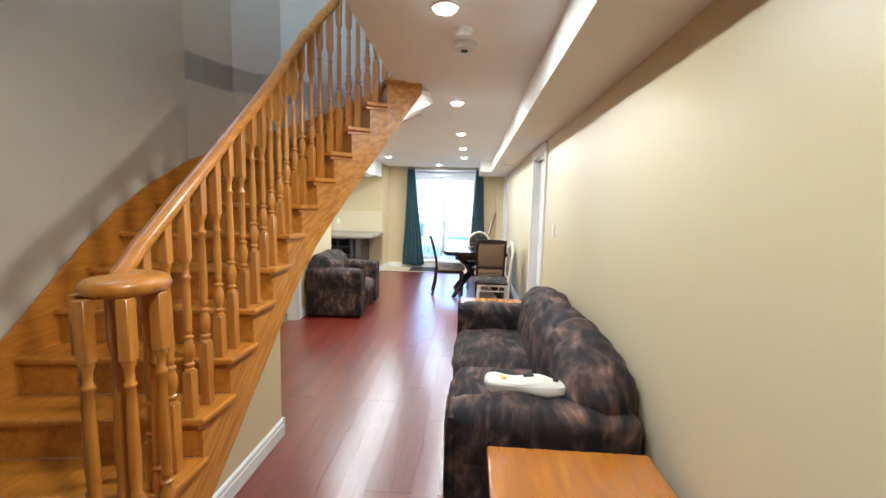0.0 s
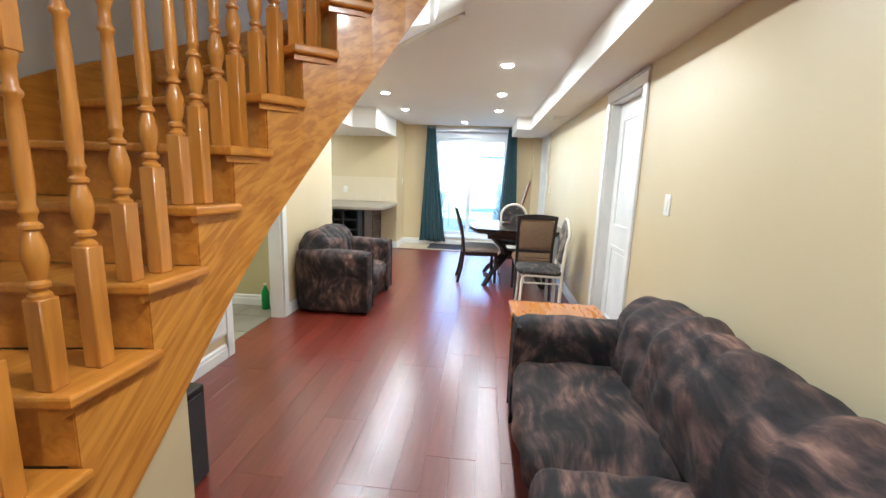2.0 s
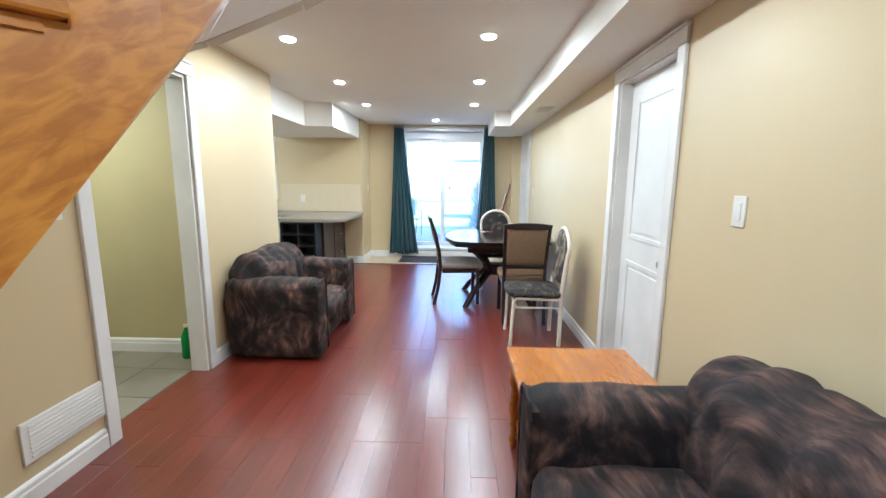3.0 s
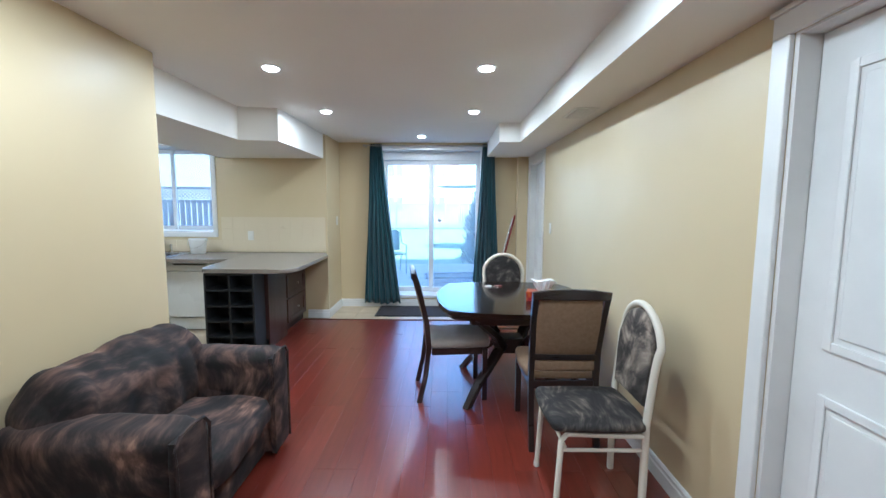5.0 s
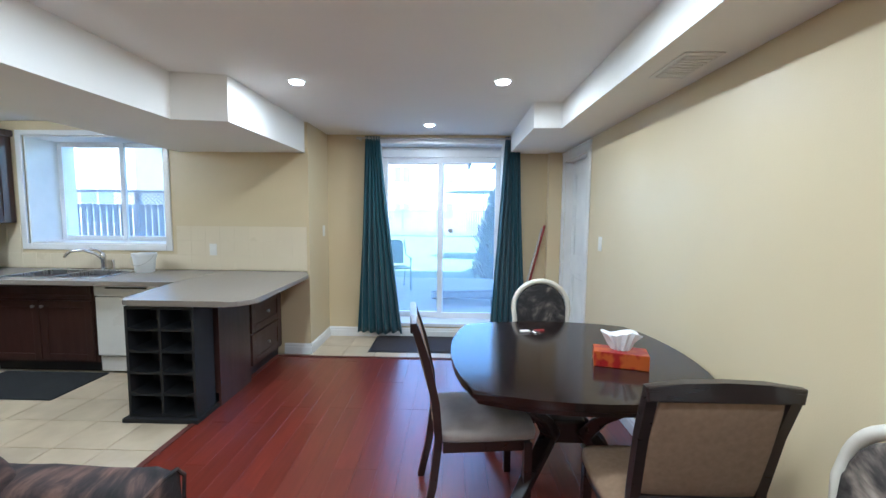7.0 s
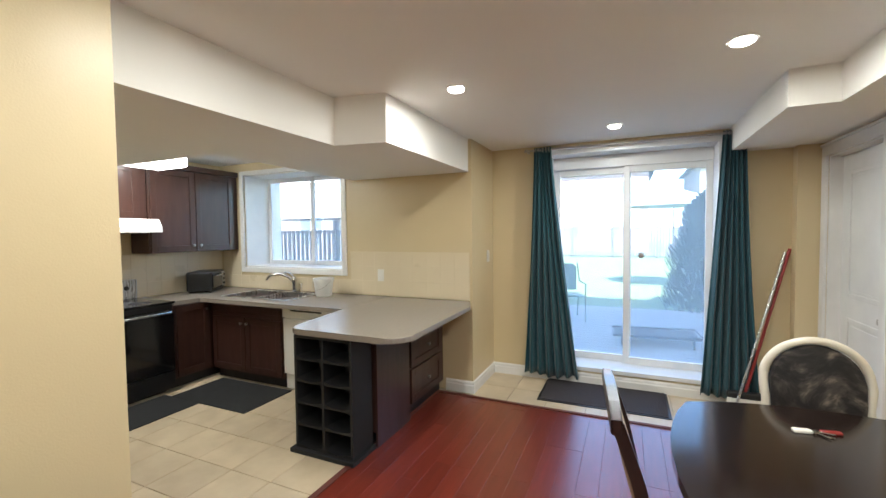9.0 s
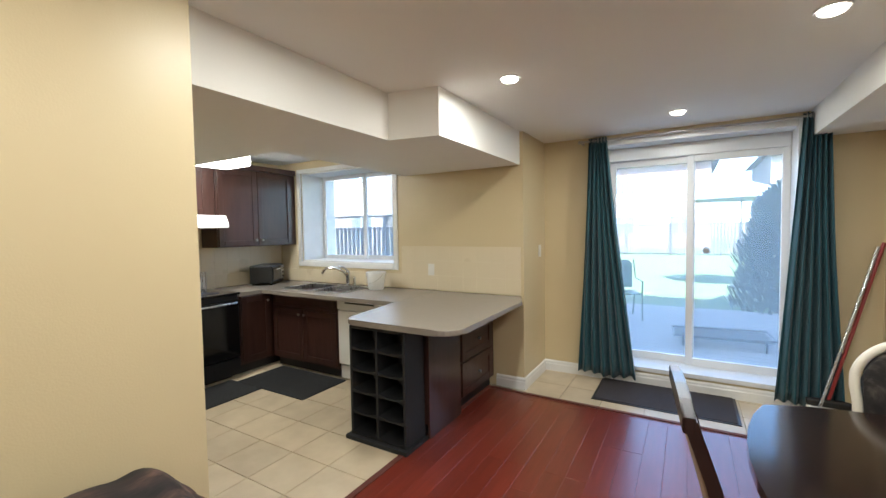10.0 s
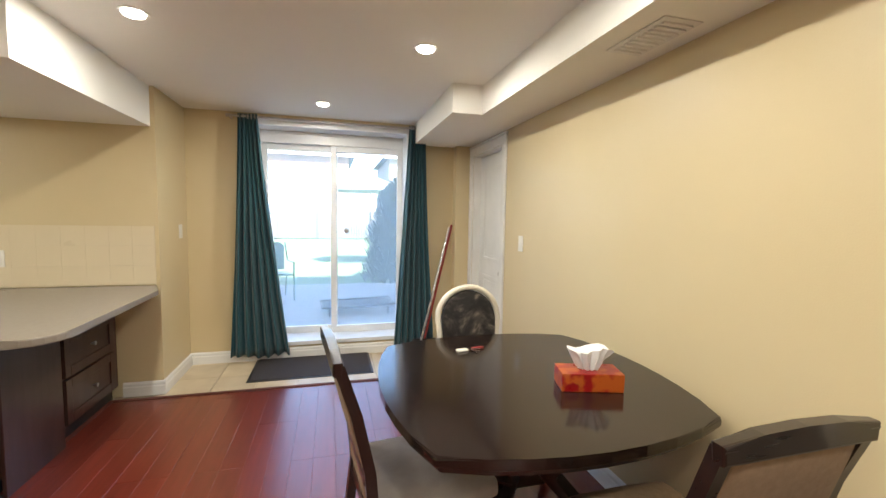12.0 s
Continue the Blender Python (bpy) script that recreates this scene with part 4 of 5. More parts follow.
for sx in (-1, 1):
    for sy in (-1, 1):
        b = bmesh.new()
        prof = [(0.37, 0.0, 0.028), (0.30, 0.12, 0.030), (0.17, 0.27, 0.036), (0.09, 0.36, 0.04), (0.14, 0.46, 0.036), (0.25, 0.58, 0.032), (0.32, 0.66, 0.034)]
        rings = []
        for r, z, w in prof:
            c = Vector((sx * r, sy * r * 1.06, z))
            e = Vector((-sy, sx, 0)).normalized() * w
            f = Vector((sx, sy, 0)).normalized() * w
            rings.append([c + e + f, c - e + f, c - e - f, c + e - f])
        vs = [[b.verts.new(p) for p in r] for r in rings]
        for u, v in zip(vs, vs[1:]):
            for i in range(4):
                b.faces.new((u[i], u[(i + 1) % 4], v[(i + 1) % 4], v[i]))
        b.faces.new(vs[0])
        b.faces.new(vs[-1])
        bmesh.ops.bevel(b, geom=b.edges[:], offset=0.006, segments=1, affect="EDGES")
        part("leg", b, ESPRESSO, t, "", True)


def wood_chair(x, y, turn, seatmat, label):
    """Upholstered dining chair facing +y, its rear legs at y = 0."""
    c = thing("dining_chair", x, y, 0, turn, label, "chair", "chairs round the table")
    for s in (-1, 1):
        px = s * 0.195
        pts = [(px, -0.07, 0), (px, -0.025, 0.2), (px, 0.0, 0.42), (px, -0.015, 0.6), (px * 1.03, -0.06, 0.80), (px * 1.05, -0.115, 0.965)]
        b = bmesh.new()
        rings = [[b.verts.new((p[0] + i * 0.016, p[1] + j * 0.018, p[2])) for i, j in ((-1, -1), (1, -1), (1, 1), (-1, 1))] for p in pts]
        for u, v in zip(rings, rings[1:]):
            for i in range(4):
                b.faces.new((u[i], u[(i + 1) % 4], v[(i + 1) % 4], v[i]))
        b.faces.new(rings[0])
        b.faces.new(rings[-1])
        part("rear_leg", b, ESPRESSO, c, "", True)
        part("front_leg", prism([(s * 0.195 - 0.018, 0.40), (s * 0.195 + 0.018, 0.40), (s * 0.195 + 0.018, 0.436), (s * 0.195 - 0.018, 0.436)], 0, 0.40, bevel=0.004), ESPRESSO, c)
        part("side_rail", box(s * 0.195 - 0.011, s * 0.195 + 0.011, 0.02, 0.40, 0.36, 0.41, 0.003), ESPRESSO, c)
    part("front_rail", box(-0.18, 0.18, 0.405, 0.43, 0.36, 0.41, 0.003), ESPRESSO, c)
    part("rear_rail", box(-0.18, 0.18, -0.012, 0.012, 0.36, 0.41, 0.003), ESPRESSO, c)
    part("seat", soft(-0.215, 0.215, 0.01, 0.455, 0.405, 0.475, 0.028, 10, 0.018), seatmat, c, "fabric seat pad", True)
    top = [(-0.22, 0.93), (0.22, 0.93), (0.225, 0.975), (0.12, 0.988), (0, 0.992), (-0.12, 0.988), (-0.225, 0.975)]
    part("top_rail", prism(top, -0.132, -0.100, "y", bevel=0.006), ESPRESSO, c)
    part("cross_rail", box(-0.185, 0.185, -0.032, -0.006, 0.545, 0.58, 0.004), ESPRESSO, c)
    b = soft(-0.180, 0.180, -0.015, 0.015, 0.58, 0.932, 0.012, 8, 0.006)
    for v in b.verts:
        v.co.y += -0.016 - 0.26 * (v.co.z - 0.58)
    part("back_panel", b, TANFAB, c, "tan fabric back panel", True)
    b = soft(-0.178, 0.178, -0.015, 0.015, 0.475, 0.545, 0.012, 6, 0.003)
    for v in b.verts:
        v.co.y -= 0.012
    part("lower_panel", b, TANFAB, c, "tan fabric lower panel", True)
    return c


wood_chair(0.11, 7.885, 0, TANFAB, "espresso wood dining chair with tan upholstered back at the table")
wood_chair(-0.745, 8.62, -84, GREYFAB, "espresso wood dining chair with pale seat tucked at the table")


def tube_chair(x, y, turn, back, label):
    """Cream tubular chair with an arched back, facing +y."""
    c = thing("tube_chair", x, y, 0, turn, label, "chair", "cream tubular chairs")
    hw = 0.185
    lean = lambda z: -0.10 * max(0.0, z - 0.45)
    pts = [(-hw, 0.0, 0), (-hw, 0.0, 0.45), (-hw, lean(0.7), 0.7), (-hw - 0.01, lean(0.78), 0.78)]
    for q in range(172, 7, -8):
        pts.append(((hw + 0.01) * math.cos(radians(q)), lean(0.9), 0.79 + 0.19 * math.sin(radians(q))))
    pts += [(hw + 0.01, lean(0.78), 0.78), (hw, lean(0.7), 0.7), (hw, 0.0, 0.45), (hw, 0.0, 0)]
    part("back_frame", tube(pts, 0.018, 10), CREAMTUBE, c, "", True)
    for s in (-1, 1):
        part("front_leg", tube([(s * hw, 0.0, 0.40), (s * hw, 0.36, 0.41), (s * (hw + 0.006), 0.39, 0.38), (s * (hw + 0.012), 0.41, 0.0)], 0.014, 10), CREAMTUBE, c, "", True)
        part("stretcher", tube([(s * hw, 0.0, 0.33), (s * hw, 0.39, 0.33)], 0.009, 8), CREAMTUBE, c, "", True)
        part("foot_cap", lathe([(0.016, 0), (0.016, 0.025)], s * (hw + 0.012), 0.41, 0, 10), PLATE, c)
    part("front_stretcher", tube([(-hw, 0.37, 0.345), (hw, 0.37, 0.345)], 0.009, 8), CREAMTUBE, c, "", True)
    part("seat", soft(-0.205, 0.205, -0.01, 0.43, 0.415, 0.475, 0.028, 12, 0.018), LEAFDARK, c, "dark leaf-print seat pad", True)
    arch = [(-0.16, 0.53), (0.16, 0.53), (0.17, 0.70), (0.17, 0.80)] + [(0.17 * math.cos(radians(q)), 0.80 + 0.16 * math.sin(radians(q))) for q in range(15, 166, 15)] + [(-0.17, 0.80), (-0.17, 0.70)]
    b = prism(arch, -0.022, 0.022, "y", bevel=0.012)
    for v in b.verts:
        v.co.y += lean(v.co.z) + 0.0
    part("back_pad", b, back, c, "leaf-print back pad", True)
    return c


tube_chair(0.325, 7.475, 90, LEAFY, "cream tubular chair with a grey leaf-print pad beside the wall")
tube_chair(-0.03, 9.53, 180, LEAFDARK, "cream tubular chair with a dark leaf-print pad behind the table")

t = thing("tissue_box", 0.132, 8.545, 0.75, -16, "red printed tissue box on the dining table", "tissue box")
part("carton", box(-0.12, 0.12, -0.06, 0.06, 0, 0.072, 0.003), CARTON, t)
b = bmesh.new()
n = 24
rings = []
for r, z in ((0.030, 0.072), (0.045, 0.10), (0.062, 0.13), (0.076, 0.155)):
    rings.append([b.verts.new(((r * 1.2 + 0.007 * math.sin(5 * k + z * 40)) * math.cos(2 * math.pi * k / n), (r * 0.55 + 0.010 * math.sin(3 * k + 1)) * math.sin(2 * math.pi * k / n),
                               z + 0.010 * math.sin(3 * 2 * math.pi * k / n + z * 30) * (z > 0.08))) for k in range(n)])
rings.append([b.verts.new((q.co.x * 0.2 + 0.01, q.co.y * 0.25, 0.142)) for q in rings[-1]])
for u, v in zip(rings, rings[1:]):
    for k in range(n):
        b.faces.new((u[k], u[(k + 1) % n], v[(k + 1) % n], v[k]))
b.faces.new(rings[0])
b.faces.new(rings[-1])
part("tissue", b, TISSUE, t, "white tissue sticking out", True)
t = thing("key_bunch", -0.19, 9.07, 0.75, 10, "bunch of keys with red and white tags on the table", "keys")
part("tag", box(-0.07, -0.01, -0.014, 0.014, 0, 0.012, 0.005), PLATE, t)
part("red_tag", box(0.02, 0.085, -0.005, 0.018, 0, 0.01, 0.004), RED, t, "red plastic tag")
for i, (a, l) in enumerate(((-40, 0.055), (-62, 0.05), (-20, 0.055))):
    b = box(0.0, l, -0.004, 0.004, 0.0, 0.003, 0.0008)
    lathe([(0.011, 0), (0.011, 0.003)], 0, 0, 0, 12, b)
    bmesh.ops.transform(b, matrix=pose(0.0, -0.002, 0.001 + 0.003 * i, 0, 0, a), verts=b.verts)
    part("key", b, CHROME, t)
part("ring", tube([(0.013 * math.cos(a / 2), 0.013 * math.sin(a / 2), 0.006) for a in range(12)], 0.0015, 6, closed=True), CHROME, t)

# ---- curtains, mat, broom ----


def curtain(x0t, x1t, x0b, x1b, bottom, label):
    c = thing("curtain", (x0t + x1t) / 2, 11.28, 0, 0, label, "curtain", "patio door curtains")
    cx = (x0t + x1t) / 2
    b = bmesh.new()
    nu, nv = 60, 26
    grid = []
    for j in range(nv + 1):
        v = j / nv
        z = 2.31 + (bottom - 2.31) * v
        e = v ** 1.15
        row = []
        for i in range(nu + 1):
            u = i / nu
            x = (x0t + (x0b - x0t) * e) + ((x1t - x0t) + ((x1b - x0b) - (x1t - x0t)) * e) * u
            amp = 0.022 + 0.022 * v
            y = amp * math.sin(u * 2 * math.pi * 6 + 0.8 * math.sin(3 * v + u)) + 0.01 * math.sin(u * 31 + v * 5)
            row.append(b.verts.new((x - cx, y, z + (0.012 * math.sin(u * 9) if j == nv else 0))))
        grid.append(row)
    for j in range(nv):
        for i in range(nu):
            b.faces.new((grid[j][i], grid[j][i + 1], grid[j + 1][i + 1], grid[j + 1][i]))
    ob = part("cloth", b, TEAL, c, "", True)
    m = ob.modifiers.new("thick", "SOLIDIFY")
    m.thickness = 0.004
    for i in range(5):
        x = x0t + (x1t - x0t) * (i + 0.5) / 5 - cx
        part("grommet", tube([(x, 0.022 * math.cos(a), 2.285 + 0.022 * math.sin(a)) for a in [radians(q) for q in range(0, 360, 30)]], 0.004, 6, closed=True), NICKEL, c)
    return c


curtain(-1.66, -1.50, -1.76, -1.24, 0.07, "teal floor-length curtain gathered beside the patio door")
curtain(-0.10, 0.06, -0.24, 0.17, 0.07, "teal floor-length curtain gathered beside the patio door")
t = thing("curtain_rod", -0.8, 11.28, 2.285, 0, "thin dark metal curtain rod over the patio door", "curtain rod")
part("rod", tube([(-0.95, 0, 0), (0.76, 0, 0)], 0.009, 10), NICKEL, t, "", True)
for x in (-0.93, 0.745):
    part("bracket", box(x - 0.008, x + 0.008, -0.01, 0.099, -0.014, 0.014, 0.003), NICKEL, t)
    part("finial", lathe([(0.004, -0.016), (0.015, 0), (0.004, 0.016)], x - 0.02 if x < 0 else x + 0.02, 0, 0, 10), NICKEL, t, "", True)
t = thing("door_mat", -1.02, 11.14, 0, 0, "charcoal ribbed door mat before the patio door", "door mat")
part("pad", box(-0.51, 0.51, -0.31, 0.31, 0.0, 0.012, 0.004), MAT, t)
part("border", box(-0.53, 0.53, -0.33, 0.33, 0.0, 0.007, 0.003), BLACK, t)
t = thing("broom", 0.06, 11.20, 0, 0, "red-handled broom leaning in the corner", "broom")
part("handle", tube([(0.0, 0.0, 0.16), (0.31, 0.14, 1.33)], 0.012, 10), RED, t, "", True)
part("head", soft(-0.13, 0.13, -0.03, 0.03, 0.11, 0.17, 0.02, 5), BLACK, t, "", True)
part("bristles", prism([(-0.13, 0.0), (0.13, 0.0), (0.12, 0.115), (-0.12, 0.115)], -0.022, 0.022, "y"), PLATE, t)
t = thing("mop", -0.02, 11.12, 0, 0, "mop with a pale metal handle leaning in the corner", "mop")
part("handle", tube([(0.0, 0.0, 0.06), (0.36, 0.22, 1.30)], 0.010, 10), STEEL, t, "", True)
part("head", soft(-0.12, 0.12, -0.05, 0.05, 0.0, 0.07, 0.025, 6, lumps=0.01), TISSUE, t, "", True)

# ---- kitchen ----
CT = 0.86


def shaker(name, face, axis, a0, a1, z0, z1, out, parent, knob=None, mat=CAB):
    """A framed cabinet front: raised frame round a set-back panel. face: the plane it stands on, out: +1 or -1."""
    def bx(p, q, lo, hi, f0, f1):
        u, v = sorted((face + out * f0, face + out * f1))
        return box(u, v, p, q, lo, hi, 0.003) if axis == "x" else box(p, q, u, v, lo, hi, 0.003)
    f = part(name, bx(a0, a1, z0, z1, 0.0, 0.012), mat, parent)
    w = min(0.06, (z1 - z0) * 0.24)
    for p, q, lo, hi in ((a0, a0 + w, z0, z1), (a1 - w, a1, z0, z1), (a0 + w, a1 - w, z0, z0 + w), (a0 + w, a1 - w, z1 - w, z1)):
        part("front_frame", bx(p, q, lo, hi, 0.012, 0.022), mat, f)
    if knob:
        b = lathe([(0.006, 0), (0.006, 0.012), (0.014, 0.018), (0.014, 0.026), (0.004, 0.03)], seg=12)
        m = pose(face + out * 0.021, knob[0], knob[1], 0, 90 * out, 0) if axis == "x" else pose(knob[0], face + out * 0.021, knob[1], -90 * out, 0, 0)
        bmesh.ops.transform(b, matrix=m, verts=b.verts)
        part("knob", b, NICKEL, f, "nickel knob", True)
    return f


def base_unit(label, x0, x1, y0, y1, toe):
    c = tagged(new("base_cabinet"), label, "cabinet", "kitchen base cabinets")
    part("body", box(x0, x1, y0, y1, 0.10, CT - 0.04), CAB, c)
    part("toe_kick", box(x0 + toe[0], x1 + toe[1], y0 + toe[2], y1 + toe[3], 0, 0.10), BLACK, c)
    return c


# sink run along the window wall, front at y = 10.12
c = base_unit("dark cherry sink base cabinet with two doors", -4.80, -3.82, 10.12, 10.72, (0, 0, 0.06, 0))
shaker("drawer_front", 10.12, "y", -4.78, -3.84, 0.68, 0.81, -1, c)
shaker("door", 10.12, "y", -4.78, -4.315, 0.12, 0.66, -1, c, (-4.35, 0.61))
shaker("door", 10.12, "y", -4.305, -3.84, 0.12, 0.66, -1, c, (-4.27, 0.61))
c = base_unit("dark cherry corner base cabinet", -5.40, -4.82, 9.72, 10.72, (0, -0.06, 0, 0))
shaker("door", -4.82, "x", 9.74, 10.08, 0.12, 0.81, 1, c, (10.04, 0.74))
dw = tagged(new("dishwasher"), "white enamel dishwasher under the counter", "dishwasher")
part("body", box(-3.81, -3.22, 10.14, 10.72, 0.10, CT - 0.04), APPL, dw)
part("door", box(-3.805, -3.225, 10.105, 10.14, 0.17, 0.70, 0.006), APPL, dw)
part("control_panel", box(-3.805, -3.225, 10.095, 10.14, 0.71, 0.815, 0.006), APPL, dw)
part("handle_slot", box(-3.70, -3.33, 10.091, 10.095, 0.775, 0.79), BLACK, dw)
part("kick_plate", box(-3.80, -3.23, 10.13, 10.14, 0.02, 0.155, 0.003), APPL, dw)
part("foot", box(-3.78, -3.25, 10.18, 10.70, 0, 0.10), BLACK, dw)
c = base_unit("dark cherry peninsula cabinet with drawers and a plain end panel", -2.98, -2.41, 9.56, 10.70, (0.05, -0.04, 0, 0))
part("end_panel", box(-2.41, -2.392, 9.555, 10.02, 0.0, CT - 0.04, 0.003), CAB, c)
for z0, z1 in ((0.69, 0.81), (0.41, 0.675), (0.12, 0.395)):
    shaker("drawer", -2.41, "x", 10.045, 10.62, z0, z1, 1, c, (10.33, (z0 + z1) / 2))
ct = tagged(new("countertop"), "grey speckled laminate L-shaped countertop with a rounded peninsula", "countertop")
R = 0.16
corner = [(-2.03 - R + R * math.cos(radians(a)), 9.28 + R + R * math.sin(radians(a))) for a in range(0, -91, -15)]
corner2 = [(-2.93 + 0.09 + 0.09 * math.cos(radians(a)), 9.28 + 0.09 + 0.09 * math.sin(radians(a))) for a in range(-90, -181, -15)]
pen = [(-2.14, 10.725), (-2.05, 10.5)] + corner + corner2 + [(-3.0, 9.95), (-3.0, 10.725)]
part("peninsula_top", prism(pen, CT - 0.04, CT, bevel=0.008), COUNTER, ct)
bm = box(-3.80, -3.002, 9.98, 10.725, CT - 0.04, CT)
box(-4.66, -3.80, 10.60, 10.725, CT - 0.04, CT, bm=bm)
box(-4.66, -3.80, 9.98, 10.14, CT - 0.04, CT, bm=bm)
box(-5.41, -4.66, 9.98, 10.725, CT - 0.04, CT, bm=bm)
box(-5.41, -4.80, 9.72, 9.98, CT - 0.04, CT, bm=bm)
part("wall_run_top", bm, COUNTER, ct)
sk = tagged(new("kitchen_sink"), "stainless steel double-bowl sink set in the counter", "sink")
for a, b in ((-4.64, -4.25), (-4.22, -3.82)):
    bm = bmesh.new()
    for p, q, u, v, lo, hi in ((a, b, 10.16, 10.58, CT - 0.16, CT - 0.155), (a, a + 0.006, 10.16, 10.58, CT - 0.155, CT), (b - 0.006, b, 10.16, 10.58, CT - 0.155, CT),
                               (a + 0.006, b - 0.006, 10.16, 10.166, CT - 0.155, CT), (a + 0.006, b - 0.006, 10.574, 10.58, CT - 0.155, CT)):
        box(p, q, u, v, lo, hi, bm=bm)
    part("bowl", bm, STEEL, sk)
ring = bmesh.new()
for p, q, u, v in ((-4.68, -4.64, 10.13, 10.62), (-3.82, -3.78, 10.13, 10.62), (-4.64, -3.82, 10.13, 10.16), (-4.64, -3.82, 10.58, 10.62), (-4.25, -4.22, 10.16, 10.58)):
    box(p, q, u, v, CT, CT + 0.006, 0.002, bm=ring)
part("rim", ring, STEEL, sk)
fa = thing("kitchen_faucet", -4.19, 10.66, CT, 0, "chrome single-lever kitchen faucet behind the sink", "faucet")
part("base", lathe([(0.03, 0), (0.03, 0.012), (0.022, 0.02), (0.022, 0.11), (0.026, 0.13), (0.02, 0.16), (0.008, 0.17)], seg=16), CHROME, fa, "", True)
part("spout", tube([(0, 0, 0.10), (-0.06, -0.02, 0.16), (-0.15, -0.06, 0.20), (-0.24, -0.10, 0.19), (-0.28, -0.115, 0.15), (-0.285, -0.117, 0.13)], 0.014, 12), CHROME, fa, "", True)
part("lever", tube([(0, 0, 0.16), (-0.03, -0.02, 0.20), (-0.11, -0.03, 0.215)], 0.008, 8), CHROME, fa, "", True)
part("sprayer", lathe([(0.02, 0), (0.02, 0.015), (0.012, 0.03), (0.015, 0.09), (0.008, 0.10)], 0.10, 0, 0, 12), CHROME, fa, "", True)
t = thing("plastic_tub", -3.66, 10.52, CT, 0, "white plastic tub with a wire handle on the counter", "tub")
part("tub_body", lathe([(0.075, 0), (0.08, 0.005), (0.098, 0.155), (0.105, 0.158), (0.105, 0.185), (0.099, 0.187), (0.095, 0.15), (0.075, 0.01)], seg=24), BUCKET, t, "", True)
part("wire_handle", tube([(0.106 * math.cos(radians(a)), -0.09 * abs(math.sin(radians(a))) - 0.02, 0.165 - 0.09 * math.sin(radians(a))) for a in range(0, 181, 15)], 0.002, 6), NICKEL, t, "", True)

# wine rack at the end of the peninsula
t = tagged(new("wine_rack"), "black wooden rack with open cubbies at the peninsula end", "rack")
X0, X1, Y0, Y1, ZT = -2.90, -2.42, 9.31, 9.548, CT - 0.05
part("base", box(X0 - 0.03, X1 + 0.02, Y0 - 0.03, Y1, 0, 0.03, 0.004), RACK, t)
part("back", box(X0 + 0.02, X1 - 0.02, Y1 - 0.012, Y1, 0.03, ZT - 0.02), RACK, t)
part("top", box(X0, X1, Y0, Y1, ZT - 0.02, ZT, 0.003), RACK, t)
for x in (X0, (X0 + X1) / 2 - 0.01, X1 - 0.02):
    part("upright", box(x, x + 0.02, Y0, Y1 - 0.012, 0.03, ZT - 0.02, 0.002), RACK, t)
for i in range(5):
    z = 0.03 + (ZT - 0.05) * (i + 0.0) / 5
    for a, b in ((X0 + 0.02, (X0 + X1) / 2 - 0.01), ((X0 + X1) / 2 + 0.01, X1 - 0.02)):
        prof = [(a, z), (b, z), (b, z + 0.026)] + [(a + (b - a) * (1 - q / 8), z + 0.026 - 0.016 * math.sin(math.pi * q / 8)) for q in range(1, 8)] + [(a, z + 0.026)]
        part("shelf", prism(prof, Y0 + 0.004, Y1 - 0.012, "y"), RACK, t)

# stove, hood, upper cabinets on the west wall
st = tagged(new("stove"), "black glass electric stove with steel trim and back controls", "stove")
part("body", box(-5.40, -4.80, 8.95, 9.70, 0.03, CT - 0.01, 0.004), BLACK, st)
part("foot", box(-5.36, -4.86, 9.0, 9.65, 0, 0.03), BLACK, st)
part("cooktop", box(-5.40, -4.77, 8.94, 9.71, CT - 0.008, CT + 0.012, 0.004), BLACKG, st)
for x, y, r in ((-5.22, 9.15, 0.09), (-5.22, 9.5, 0.07), (-4.95, 9.15, 0.07), (-4.95, 9.5, 0.09)):
    part("burner_ring", lathe([(r, CT + 0.0125), (r - 0.004, CT + 0.0135)], x, y, 0, 24), MAT, st)
od = part("oven_door", box(-4.80, -4.765, 8.96, 9.69, 0.22, 0.80, 0.006), BLACKG, st)
part("oven_window", box(-4.766, -4.762, 9.08, 9.57, 0.36, 0.62), BLACKG, od)
part("handle", tube([(-4.74, 9.0, 0.775), (-4.725, 9.02, 0.775), (-4.725, 9.63, 0.775), (-4.74, 9.65, 0.775)], 0.011, 10), STEEL, od, "steel oven handle", True)
part("drawer", box(-4.80, -4.77, 8.96, 9.69, 0.05, 0.20, 0.005), BLACK, st)
part("backguard", box(-5.41, -5.34, 8.95, 9.70, CT + 0.012, CT + 0.20, 0.006), STEEL, st)
for y in (9.05, 9.15, 9.50, 9.60):
    b = lathe([(0.022, 0), (0.022, 0.012), (0.016, 0.02), (0.004, 0.021)], seg=14)
    bmesh.ops.transform(b, matrix=pose(-5.34, y, CT + 0.12, 0, 90, 0), verts=b.verts)
    part("control_knob", b, BLACK, st, "", True)
hd = tagged(new("range_hood"), "white enamel under-cabinet range hood", "range hood")
part("body", prism([(-5.41, 1.54), (-4.90, 1.53), (-4.88, 1.53), (-4.88, 1.575), (-4.93, 1.655), (-5.41, 1.655)], 8.93, 9.69, "y", bevel=0.005), APPL, hd)
part("filter", box(-5.36, -4.96, 9.0, 9.62, 1.523, 1.529), STEEL, hd)
